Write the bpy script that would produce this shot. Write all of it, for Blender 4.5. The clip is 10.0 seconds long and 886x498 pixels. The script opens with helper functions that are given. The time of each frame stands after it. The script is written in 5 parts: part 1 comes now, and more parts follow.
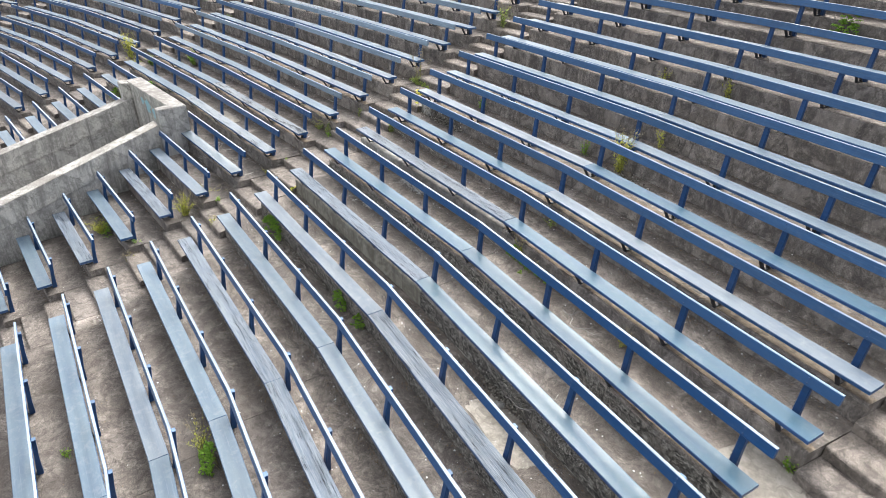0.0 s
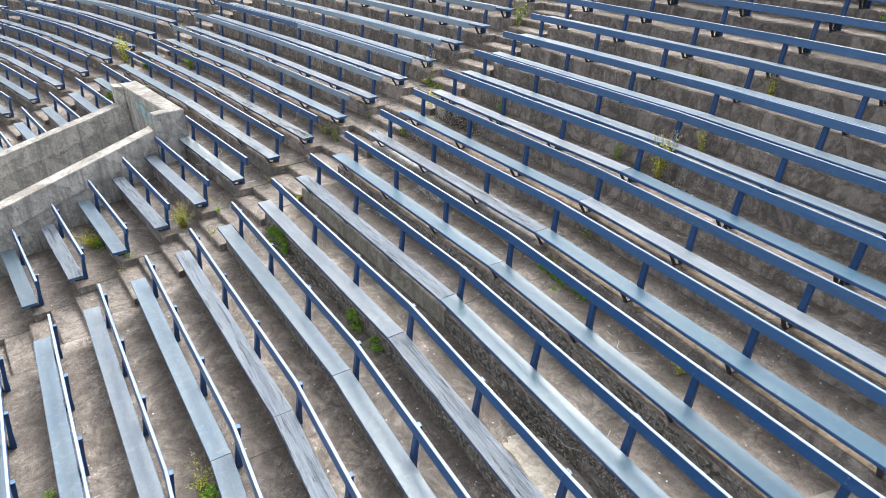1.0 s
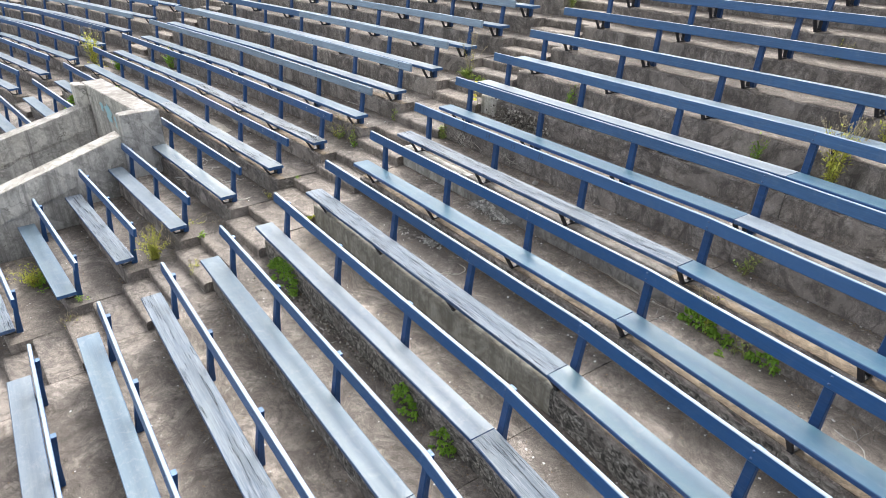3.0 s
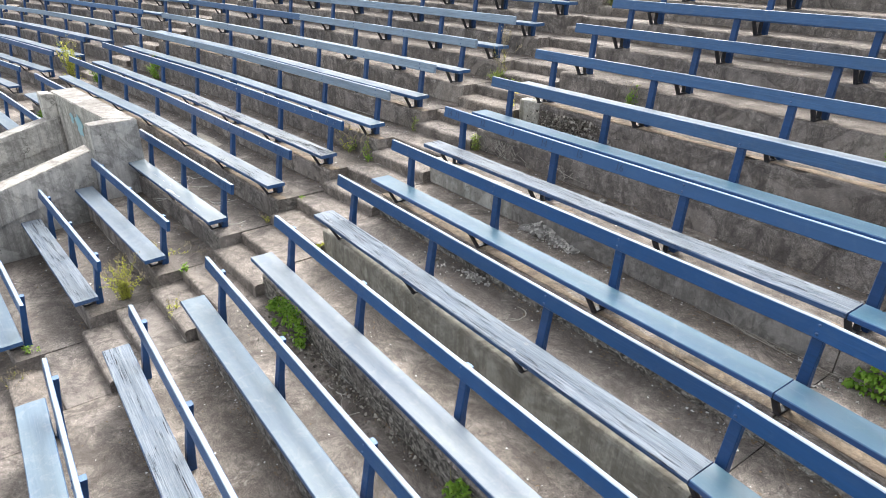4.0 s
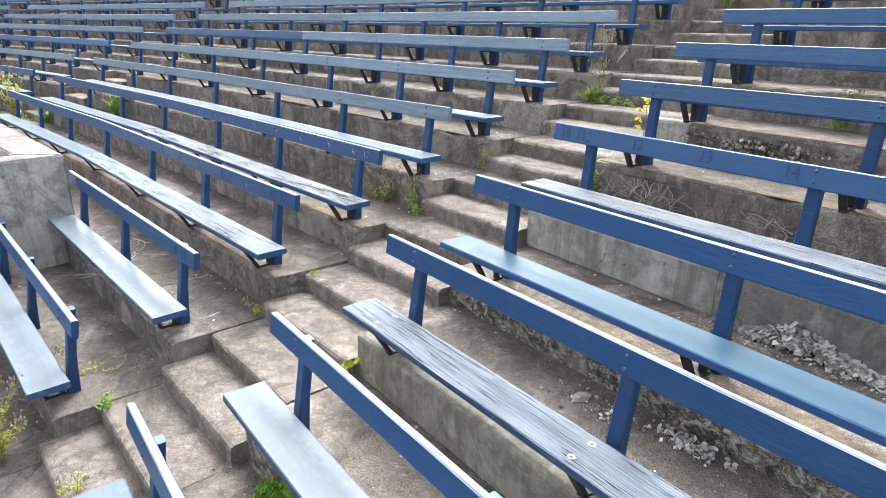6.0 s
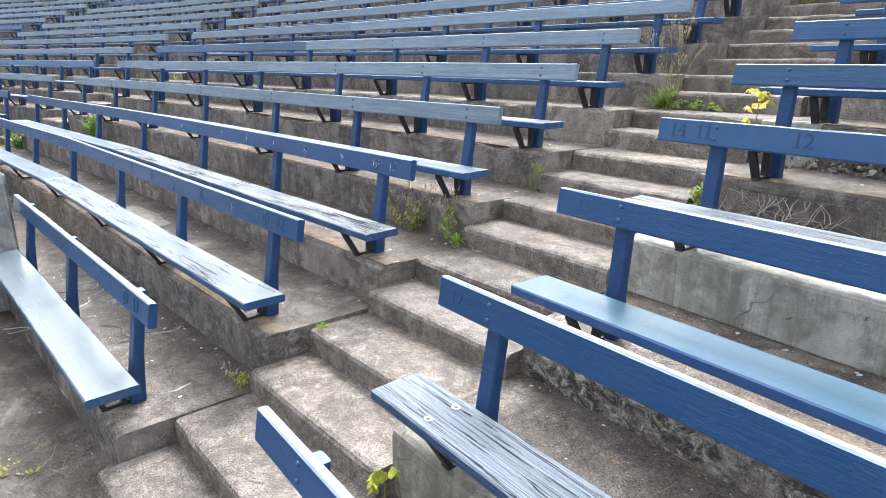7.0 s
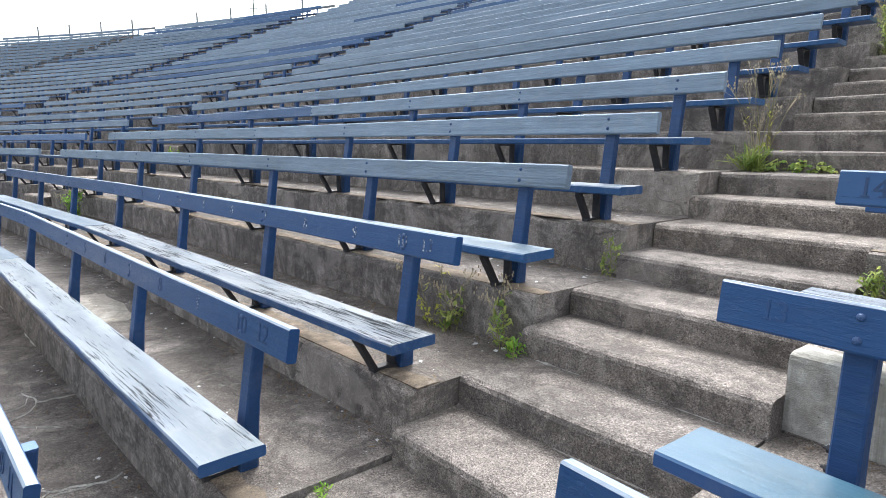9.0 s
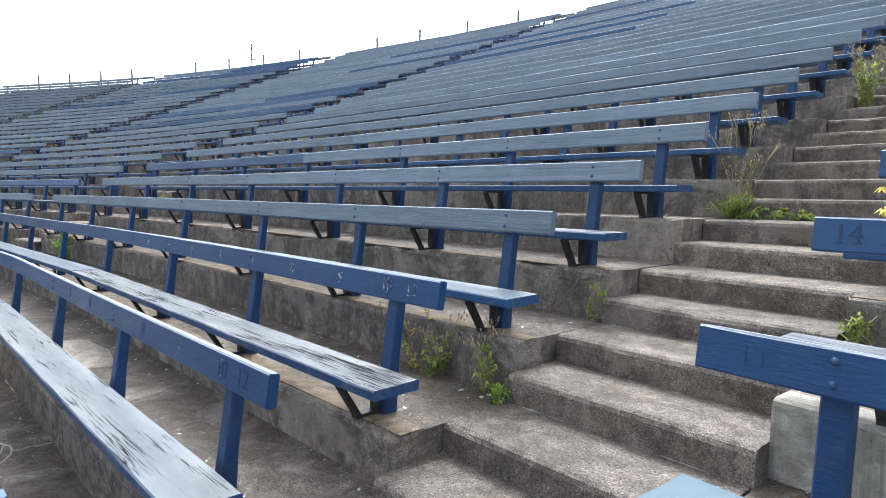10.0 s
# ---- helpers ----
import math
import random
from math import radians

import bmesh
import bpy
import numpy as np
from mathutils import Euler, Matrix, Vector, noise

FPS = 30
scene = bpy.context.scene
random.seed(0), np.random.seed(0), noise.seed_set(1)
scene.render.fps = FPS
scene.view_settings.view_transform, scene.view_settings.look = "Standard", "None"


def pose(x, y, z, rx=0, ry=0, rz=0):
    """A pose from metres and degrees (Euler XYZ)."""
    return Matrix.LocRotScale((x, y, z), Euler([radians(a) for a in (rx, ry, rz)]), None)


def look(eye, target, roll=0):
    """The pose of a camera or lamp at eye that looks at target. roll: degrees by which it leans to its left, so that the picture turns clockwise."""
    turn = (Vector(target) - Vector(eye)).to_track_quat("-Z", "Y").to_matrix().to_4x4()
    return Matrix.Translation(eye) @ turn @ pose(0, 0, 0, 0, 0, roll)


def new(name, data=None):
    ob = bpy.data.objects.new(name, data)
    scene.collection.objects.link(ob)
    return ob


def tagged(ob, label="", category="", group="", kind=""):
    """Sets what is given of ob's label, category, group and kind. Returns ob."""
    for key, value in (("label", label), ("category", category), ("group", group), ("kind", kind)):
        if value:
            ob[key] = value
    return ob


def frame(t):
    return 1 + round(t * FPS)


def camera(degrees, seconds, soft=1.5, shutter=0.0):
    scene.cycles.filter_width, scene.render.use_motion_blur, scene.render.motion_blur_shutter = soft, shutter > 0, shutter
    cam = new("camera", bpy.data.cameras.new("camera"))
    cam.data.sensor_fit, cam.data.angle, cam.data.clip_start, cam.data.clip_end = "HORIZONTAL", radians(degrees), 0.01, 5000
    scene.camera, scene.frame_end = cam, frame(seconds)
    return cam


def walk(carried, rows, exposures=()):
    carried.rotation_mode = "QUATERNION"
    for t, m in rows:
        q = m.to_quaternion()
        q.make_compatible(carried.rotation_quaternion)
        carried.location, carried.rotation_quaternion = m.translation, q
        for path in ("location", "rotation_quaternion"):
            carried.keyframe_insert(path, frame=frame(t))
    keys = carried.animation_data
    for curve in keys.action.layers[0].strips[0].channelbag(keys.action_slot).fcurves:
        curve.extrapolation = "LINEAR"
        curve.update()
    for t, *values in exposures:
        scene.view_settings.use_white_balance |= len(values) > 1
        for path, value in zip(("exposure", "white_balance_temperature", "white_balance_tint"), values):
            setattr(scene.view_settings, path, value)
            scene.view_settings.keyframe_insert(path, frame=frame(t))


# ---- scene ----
cam = camera(72.0, 10.0, 0.8)
# seconds, eye (x, y, z), tilt from straight down, heading, roll
PATH = [
    (0.0, 11.650, -5.369, 8.127, 59.34, 52.55, 1.07),
    (0.5, 11.267, -5.304, 7.970, 59.66, 52.40, 0.95),
    (1.0, 10.803, -5.204, 7.777, 59.99, 52.23, 0.86),
    (1.5, 10.257, -5.064, 7.537, 60.34, 52.01, 0.78),
    (2.0, 9.635, -4.894, 7.251, 60.68, 51.69, 0.74),
    (3.5, 7.502, -4.203, 6.242, 62.95, 50.63, 0.89),
    (4.0, 6.768, -3.953, 5.929, 64.26, 50.20, 0.87),
    (4.5, 6.036, -3.692, 5.670, 65.71, 49.75, 0.89),
    (5.0, 5.336, -3.413, 5.424, 67.08, 49.44, 1.01),
    (5.5, 4.661, -3.116, 5.182, 68.50, 49.15, 1.03),
    (7.0, 2.872, -2.261, 4.542, 73.34, 49.00, 0.70),
    (7.5, 2.419, -2.020, 4.462, 74.97, 48.95, 0.62),
    (8.0, 2.038, -1.817, 4.406, 76.75, 49.03, 0.50),
    (8.5, 1.895, -1.721, 4.366, 78.49, 49.17, 0.38),
    (9.0, 1.885, -1.706, 4.377, 80.44, 49.34, 0.33),
    (9.5, 1.908, -1.706, 4.381, 82.56, 49.22, 0.38),
    (10.0, 1.922, -1.686, 4.372, 84.81, 48.76, 0.58),
]
walk(cam, [(t, pose(x, y, z, tilt, 0, yaw) @ pose(0, 0, 0, 0, 0, roll)) for t, x, y, z, tilt, yaw, roll in PATH], [(0.0, 0.90, 6580, 8.5), (3.5, 1.06, 6590, 8.5), (5.5, 1.21, 6500, 8.5), (7.5, 1.30, 6290, 8.5), (8.5, 1.18, 6250, 8.5), (10.0, 0.79, 6260, 8)])

# ---- daylight: a hazy sun ahead of the camera, over the rim of the bowl ----
SUN_UP, SUN_TURN = 52.0, 44.0  # degrees above the horizon, degrees to the left of +y
world = bpy.data.worlds.new("world")
scene.world = world
world.use_nodes = True
wt = world.node_tree
sky = wt.nodes.new("ShaderNodeTexSky")
sky.sky_type, sky.sun_disc = "NISHITA", False
sky.sun_elevation, sky.sun_rotation = radians(SUN_UP), radians(-SUN_TURN)
sky.air_density, sky.dust_density, sky.ozone_density = 1.0, 6.0, 1.0
veil = wt.nodes.new("ShaderNodeHueSaturation")  # thin cloud takes most of the blue out of the sky
veil.inputs["Saturation"].default_value = 0.16
wt.links.new(sky.outputs[0], veil.inputs["Color"])
wt.links.new(veil.outputs[0], wt.nodes["Background"].inputs[0])
wt.nodes["Background"].inputs[1].default_value = 0.25
sun = new("sun", bpy.data.lights.new("sun", "SUN"))
sun.data.energy, sun.data.angle, sun.data.color = 1.15, radians(12), (1.0, 0.95, 0.88)
sun_from = Vector((-math.sin(radians(SUN_TURN)) * math.cos(radians(SUN_UP)), math.cos(radians(SUN_TURN)) * math.cos(radians(SUN_UP)), math.sin(radians(SUN_UP))))
sun.matrix_basis = look(sun_from * 100, (0, 0, 0))


# ---- materials ----
class Nodes:
    """A node material, built up by short calls."""

    def __init__(self, name):
        self.mat = bpy.data.materials.new(name)
        self.mat.use_nodes = True
        self.t = self.mat.node_tree
        self.bsdf = self.t.nodes["Principled BSDF"]
        self.geo = self.t.nodes.new("ShaderNodeNewGeometry")
        self.co = self.t.nodes.new("ShaderNodeTexCoord")
        self.info = self.t.nodes.new("ShaderNodeObjectInfo")

    def link(self, a, b):
        self.t.links.new(a, b)

    def place(self, source, scale, shift=None):
        m = self.t.nodes.new("ShaderNodeMapping")
        self.link(source, m.inputs[0])
        m.inputs["Scale"].default_value = scale
        if shift is not None:
            c = self.t.nodes.new("ShaderNodeCombineXYZ")
            s = self.math("MULTIPLY", shift, 37.0)
            for i in range(3):
                self.link(s, c.inputs[i])
            self.link(c.outputs[0], m.inputs["Location"])
        return m.outputs[0]

    def noise(self, vec, scale, detail=4.0, rough=0.6, twist=0.0):
        n = self.t.nodes.new("ShaderNodeTexNoise")
        self.link(vec, n.inputs["Vector"])
        n.inputs["Scale"].default_value, n.inputs["Detail"].default_value = scale, detail
        n.inputs["Roughness"].default_value, n.inputs["Distortion"].default_value = rough, twist
        return n.outputs["Fac"]

    def cells(self, vec, scale, feature="F1"):
        n = self.t.nodes.new("ShaderNodeTexVoronoi")
        n.feature = feature
        self.link(vec, n.inputs["Vector"])
        n.inputs["Scale"].default_value = scale
        return n

    def ramp(self, fac, *stops):
        r = self.t.nodes.new("ShaderNodeValToRGB")
        while len(r.color_ramp.elements) < len(stops):
            r.color_ramp.elements.new(0.5)
        for e, (at, c) in zip(r.color_ramp.elements, stops):
            e.position = at
            e.color = (c, c, c, 1) if isinstance(c, (int, float)) else (*c, 1)
        self.link(fac, r.inputs[0])
        return r.outputs[0]

    def math(self, op, a, b=0.0):
        m = self.t.nodes.new("ShaderNodeMath")
        m.operation = op
        for i, v in enumerate((a, b)):
            if isinstance(v, (int, float)):
                m.inputs[i].default_value = v
            else:
                self.link(v, m.inputs[i])
        return m.outputs[0]

    def mix(self, fac, a, b, kind="MIX"):
        m = self.t.nodes.new("ShaderNodeMix")
        m.data_type, m.blend_type = "RGBA", kind
        for i, v in ((0, fac), (6, a), (7, b)):
            if isinstance(v, (int, float)):
                m.inputs[i].default_value = v
            elif isinstance(v, tuple):
                m.inputs[i].default_value = (*v, 1)
            else:
                self.link(v, m.inputs[i])
        return m.outputs[2]

    def up(self):
        s = self.t.nodes.new("ShaderNodeSeparateXYZ")
        self.link(self.geo.outputs["Normal"], s.inputs[0])
        return s.outputs[2]

    def bump(self, height, strength, distance):
        b = self.t.nodes.new("ShaderNodeBump")
        b.inputs["Strength"].default_value, b.inputs["Distance"].default_value = strength, distance
        self.link(height, b.inputs["Height"])
        self.link(b.outputs[0], self.bsdf.inputs["Normal"])

    def done(self, colour, rough, metal=0.0, gloss=0.5):
        if isinstance(colour, tuple):
            self.bsdf.inputs["Base Color"].default_value = (*colour, 1)
        else:
            self.link(colour, self.bsdf.inputs["Base Color"])
        if isinstance(rough, (int, float)):
            self.bsdf.inputs["Roughness"].default_value = rough
        else:
            self.link(rough, self.bsdf.inputs["Roughness"])
        self.bsdf.inputs["Metallic"].default_value = metal
        if isinstance(gloss, (int, float)):
            self.bsdf.inputs["Specular IOR Level"].default_value = gloss
        else:
            self.link(gloss, self.bsdf.inputs["Specular IOR Level"])
        return self.mat


def concrete(name, light, dark, stain, speckle=0.5, streaks=0.5, grime=0.0, drip=0.7, crusty=0.0, mottle=1.0):
    """Old cast concrete: broad stains, blotches, washed-out aggregate, hair cracks, run marks down its upright faces."""
    m = Nodes(name)
    vec = m.place(m.geo.outputs["Position"], (1, 1, 1))
    broad = m.noise(vec, 0.8, 5.0, 0.65, 0.6)
    blot = m.noise(vec, 3.7, 7.0, 0.72, 1.0)
    spots = m.noise(vec, 17.0, 5.0, 0.75, 0.5)
    fine = m.noise(vec, 130.0, 3.0, 0.7)
    grit = m.cells(vec, 250.0)
    rust = m.noise(m.place(m.geo.outputs["Position"], (1.0, 1.0, 1.6)), 2.1, 6.0, 0.7, 0.9)
    c = m.mix(m.ramp(broad, (0.36, 0.0), (0.64, 1.0)), dark, light)
    c = m.mix(m.ramp(blot, (0.46, 0.0), (0.64, 0.85)), c, stain)
    c = m.mix(m.ramp(rust, (0.54, 0.0), (0.70, 0.22)), c, (light[0] * 1.05, light[1] * 0.93, light[2] * 0.76))
    c = m.mix(m.ramp(spots, (0.55, 0.0), (0.72, 0.35)), c, tuple(v * 1.3 for v in light))
    c = m.mix(m.ramp(spots, (0.30, 0.45), (0.41, 0.0)), c, tuple(v * 0.65 for v in dark))
    c = m.mix(1.0, c, m.ramp(spots, (0.36, 0.80), (0.5, 1.0), (0.64, 1.18)), "MULTIPLY")
    # stones of the aggregate, each of its own shade
    stone = m.t.nodes.new("ShaderNodeSeparateColor")
    m.link(grit.outputs["Color"], stone.inputs[0])
    shade = m.ramp(stone.outputs[0], (0.0, 1.0 - 1.0 * speckle), (0.40, 1.0), (0.85, 1.0 + 0.3 * speckle), (1.0, 1.0 + 1.2 * speckle))
    c = m.mix(1.0, c, shade, "MULTIPLY")
    c = m.mix(1.0, c, m.ramp(fine, (0.25, 1.0 - 0.95 * speckle), (0.5, 1.0), (0.75, 1.0 + 1.0 * speckle)), "MULTIPLY")
    # pin holes and worn-out stones
    pin = m.noise(vec, 210.0, 2.0, 0.5)
    c = m.mix(m.ramp(pin, (0.30, min(1.0, 1.3 * speckle)), (0.38, 0.0)), c, tuple(v * 0.3 for v in dark))
    bent = m.t.nodes.new("ShaderNodeMix")
    bent.data_type, bent.blend_type = "RGBA", "ADD"
    bent.inputs[0].default_value = 0.35
    warp = m.t.nodes.new("ShaderNodeTexNoise")
    warp.inputs["Scale"].default_value = 5.0
    m.link(vec, warp.inputs["Vector"])
    m.link(vec, bent.inputs[6])
    m.link(warp.outputs["Color"], bent.inputs[7])
    crack = m.cells(bent.outputs[2], 0.75, "DISTANCE_TO_EDGE")
    line = m.ramp(crack.outputs["Distance"], (0.0, 1.0), (0.006, 0.0))
    line = m.math("MULTIPLY", line, m.ramp(broad, (0.45, 0.0), (0.6, 0.9)))
    c = m.mix(line, c, (0.04, 0.036, 0.03))
    lime = m.cells(bent.outputs[2], 1.9, "DISTANCE_TO_EDGE")
    white = m.math("MULTIPLY", m.ramp(lime.outputs["Distance"], (0.0, 1.0), (0.014, 0.0)), m.ramp(m.noise(vec, 0.55, 3.0, 0.5), (0.60, 0.0), (0.68, 0.22)))
    # run marks and bloom on upright faces
    runs = m.noise(m.place(m.geo.outputs["Position"], (2.4, 2.4, drip)), 1.7, 8.0, 0.78, 0.8)
    upright = m.ramp(m.up(), (0.2, 1.0), (0.6, 0.0))
    amount = m.math("MULTIPLY", m.math("MULTIPLY", m.ramp(runs, (0.43, 0.0), (0.64, 1.0)), upright), streaks)
    c = m.mix(amount, c, tuple(v * 0.72 for v in stain))
    pale = m.math("MULTIPLY", m.math("MULTIPLY", m.ramp(runs, (0.32, 1.0), (0.45, 0.0)), upright), 0.5)
    c = m.mix(pale, c, (0.40, 0.38, 0.35))
    # pale crusts of lichen
    crust = m.cells(bent.outputs[2], 15.0)
    pick = m.t.nodes.new("ShaderNodeSeparateColor")
    m.link(crust.outputs["Color"], pick.inputs[0])
    ring = m.math("MULTIPLY", m.ramp(crust.outputs["Distance"], (0.20, 1.0), (0.34, 0.0)), m.ramp(pick.outputs[1], (0.45, 0.0), (0.55, 1.0)))
    ring = m.math("MULTIPLY", m.math("MULTIPLY", ring, m.ramp(spots, (0.44, 0.0), (0.52, 1.0))), m.ramp(m.noise(vec, 1.1, 4.0, 0.6), (0.52, 0.0), (0.60, 0.38)))
    # tide marks: old puddles and seepage with a dark rim
    tide = m.noise(vec, 1.35, 4.0, 0.55, 1.6)
    rim_mark = m.math("ABSOLUTE", m.math("SUBTRACT", tide, 0.52))
    c = m.mix(m.ramp(rim_mark, (0.0, 0.55), (0.035, 0.0)), c, tuple(v * 0.8 for v in stain))
    c = m.mix(m.ramp(tide, (0.56, 0.0), (0.60, 0.35)), c, tuple(v * 1.15 for v in light))
    # black pits where the surface has spalled
    pits = m.noise(vec, 27.0, 4.0, 0.7, 0.4)
    c = m.mix(m.math("MULTIPLY", m.ramp(pits, (0.29, 1.0), (0.35, 0.0)), m.math("MULTIPLY", upright, 0.8)), c, (0.030, 0.028, 0.026))
    # blotches a hand wide, with a crisp edge
    hand = m.noise(vec, 9.0, 10.0, 0.78, 0.5)
    c = m.mix(m.ramp(m.up(), (0.2, 0.45), (0.6, 1.0)), c, m.ramp(hand, (0.38, 1.0 - 0.34 * mottle), (0.47, 1.0 - 0.04 * mottle), (0.54, 1.0 + 0.04 * mottle), (0.64, 1.0 + 0.32 * mottle)), "MULTIPLY")
    if crusty:
        # black and pale crust of old lichen on the risers
        where = m.math("MULTIPLY", m.ramp(m.noise(vec, 2.3, 8.0, 0.75, 0.8), (0.53 - 0.17 * crusty, 0.0), (0.65 - 0.17 * crusty, crusty)), upright)
        crumb = m.noise(m.place(m.geo.outputs["Position"], (1, 1, 1.3)), 17.0, 9.0, 0.80, 0.8)
        c = m.mix(where, c, m.ramp(crumb, (0.43, (0.028, 0.027, 0.026)), (0.48, (0.09, 0.086, 0.08)), (0.54, (0.20, 0.19, 0.175)), (0.60, (0.42, 0.41, 0.385))))
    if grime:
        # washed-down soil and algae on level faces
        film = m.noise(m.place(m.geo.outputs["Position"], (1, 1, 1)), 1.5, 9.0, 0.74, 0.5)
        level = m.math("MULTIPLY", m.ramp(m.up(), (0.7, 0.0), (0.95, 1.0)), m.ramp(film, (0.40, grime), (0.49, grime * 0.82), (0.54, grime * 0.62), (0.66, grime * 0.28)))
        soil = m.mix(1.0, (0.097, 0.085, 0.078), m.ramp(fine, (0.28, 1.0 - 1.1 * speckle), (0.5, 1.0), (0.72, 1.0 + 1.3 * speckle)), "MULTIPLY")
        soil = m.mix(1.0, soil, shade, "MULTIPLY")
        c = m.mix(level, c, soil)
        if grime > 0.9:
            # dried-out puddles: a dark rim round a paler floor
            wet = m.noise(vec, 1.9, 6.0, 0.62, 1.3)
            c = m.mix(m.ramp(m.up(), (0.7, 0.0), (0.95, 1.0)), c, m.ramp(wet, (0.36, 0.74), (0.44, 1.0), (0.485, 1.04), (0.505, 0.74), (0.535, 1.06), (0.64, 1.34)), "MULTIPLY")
    c = m.mix(ring, c, (0.42, 0.41, 0.385))
    c = m.mix(white, c, (0.46, 0.45, 0.43))
    tint = m.ramp(m.info.outputs["Random"], (0.0, (0.84, 0.84, 0.85)), (1.0, (1.08, 1.06, 1.03)))
    c = m.mix(1.0, c, tint, "MULTIPLY")
    h = m.math("ADD", m.math("MULTIPLY", m.math("ADD", spots, m.math("MULTIPLY", hand, 0.7)), 0.8), m.math("ADD", m.math("MULTIPLY", fine, 0.35), m.math("MULTIPLY", grit.outputs["Distance"], -0.25)))
    m.bump(m.math("SUBTRACT", h, m.math("MULTIPLY", line, 0.6)), 0.8, 0.007)
    return m.done(c, m.ramp(blot, (0.3, 0.95), (0.8, 0.75)), gloss=0.3)


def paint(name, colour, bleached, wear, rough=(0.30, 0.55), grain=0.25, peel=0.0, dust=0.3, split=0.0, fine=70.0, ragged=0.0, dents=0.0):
    """Oil paint on sawn planks. Upward faces take a paler colour, part weather bleaching, part skylight put into the
    paint; wear bares the grey wood along the grain; peel lifts the paint in long flakes.
    """
    m = Nodes(name)
    o, own = m.co.outputs["Object"], m.info.outputs["Random"]
    vec = m.place(o, (1, 1, 1), own)
    fibre = m.noise(m.place(o, (fine / 90.0, fine, fine), own), 1.0, 6.0, 0.72, 0.25)
    broad = m.noise(m.place(o, (1.0, 5.0, 5.0), own), 1.4, 4.0, 0.6)
    chips = m.noise(m.place(o, (2.2, 44.0, 44.0), own), 1.0, 6.0, 0.74, 0.5)
    dirt = m.noise(vec, 9.0, 6.0, 0.75, 0.6)
    # pale top colour: weathering plus the brighter light from above, painted in
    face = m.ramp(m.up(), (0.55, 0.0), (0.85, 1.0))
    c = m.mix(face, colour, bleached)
    c = m.mix(m.math("MULTIPLY", m.ramp(broad, (0.35, 0.0), (0.7, 1.0)), 0.28), c, tuple(v * 0.7 for v in colour))
    brush = m.noise(m.place(o, (3.5, 26.0, 26.0), own), 1.0, 5.0, 0.7, 0.7)
    c = m.mix(1.0, c, m.ramp(brush, (0.32, 1.0 - 0.28 * grain), (0.5, 1.0), (0.68, 1.0 + 0.28 * grain)), "MULTIPLY")
    c = m.mix(m.math("MULTIPLY", m.ramp(dirt, (0.5, 0.0), (0.75, 1.0)), dust), c, (0.30, 0.31, 0.32))
    c = m.mix(1.0, c, m.ramp(own, (0.0, 0.86), (1.0, 1.12)), "MULTIPLY")
    c = m.mix(1.0, c, m.ramp(fibre, (0.3, 1.0 - 0.38 * grain), (0.5, 1.0), (0.7, 1.0 + 0.25 * grain)), "MULTIPLY")
    bare = m.math("MULTIPLY", m.ramp(fibre, (0.60 - 0.30 * wear, 0.0), (0.66 - 0.26 * wear, 1.0)), min(1.0, 0.2 + wear))
    bare = m.math("MULTIPLY", bare, m.ramp(broad, (0.55 - 0.6 * wear, 0.0), (0.64 - 0.45 * wear, 1.0)))
    bare = m.math("MULTIPLY", bare, m.ramp(m.up(), (-0.2, 0.2), (0.8, 1.0)))
    wood = m.ramp(fibre, (0.395, (0.018, 0.025, 0.040)), (0.44, (0.13, 0.155, 0.20)), (0.62, (0.31, 0.34, 0.385)))
    c = m.mix(bare, c, wood)
    flake = m.math("MULTIPLY", m.ramp(chips, (0.74 - 0.16 * peel, 0.0), (0.76 - 0.16 * peel, 1.0)), 0.9)
    flake = m.math("MULTIPLY", flake, m.ramp(broad, (0.30, 0.2), (0.55, 1.0)))
    if split:
        # long drying cracks that follow the grain
        grainy = m.noise(m.place(o, (0.9, 62.0, 62.0), own), 1.0, 3.0, 0.5, 0.5)
        gap = m.math("ABSOLUTE", m.math("SUBTRACT", grainy, 0.5))
        crack = m.math("MULTIPLY", m.ramp(gap, (0.020 * split, 1.0), (0.028 * split, 0.0)), m.ramp(m.noise(m.place(o, (2.2, 16.0, 16.0), own), 1.0, 4.0, 0.65), (0.58 - 0.1 * peel - 0.16 * wear, 0.0), (0.61 - 0.1 * peel - 0.16 * wear, 1.0)))
        flake = m.math("MAXIMUM", flake, m.math("MULTIPLY", crack, 0.95))
    if ragged:
        # short torn splits where the paint has lifted along the grain
        torn = m.noise(m.place(o, (3.0, 110.0, 110.0), own), 1.0, 8.0, 0.76, 0.3)
        worst = m.noise(m.place(o, (1.6, 9.0, 9.0), own), 1.0, 4.0, 0.65, 0.4)
        tear = m.math("MULTIPLY", m.ramp(m.math("ADD", torn, m.math("MULTIPLY", worst, 0.6)), (ragged, 0.0), (ragged + 0.02, 1.0)), face)
        flake = m.math("MAXIMUM", flake, tear)
    c = m.mix(flake, c, m.mix(m.ramp(fibre, (0.45, 0.0), (0.55, 1.0)), (0.014, 0.015, 0.018), (0.055, 0.06, 0.07)))
    lumps = m.noise(m.place(o, (15.0, 60.0, 60.0), own), 1.0, 5.0, 0.7, 0.9)
    h = m.math("ADD", m.math("MULTIPLY", fibre, grain + wear), m.math("MULTIPLY", flake, -0.8))
    h = m.math("ADD", h, m.math("ADD", m.math("MULTIPLY", lumps, grain * 2.0), m.math("MULTIPLY", brush, grain * 1.2)))
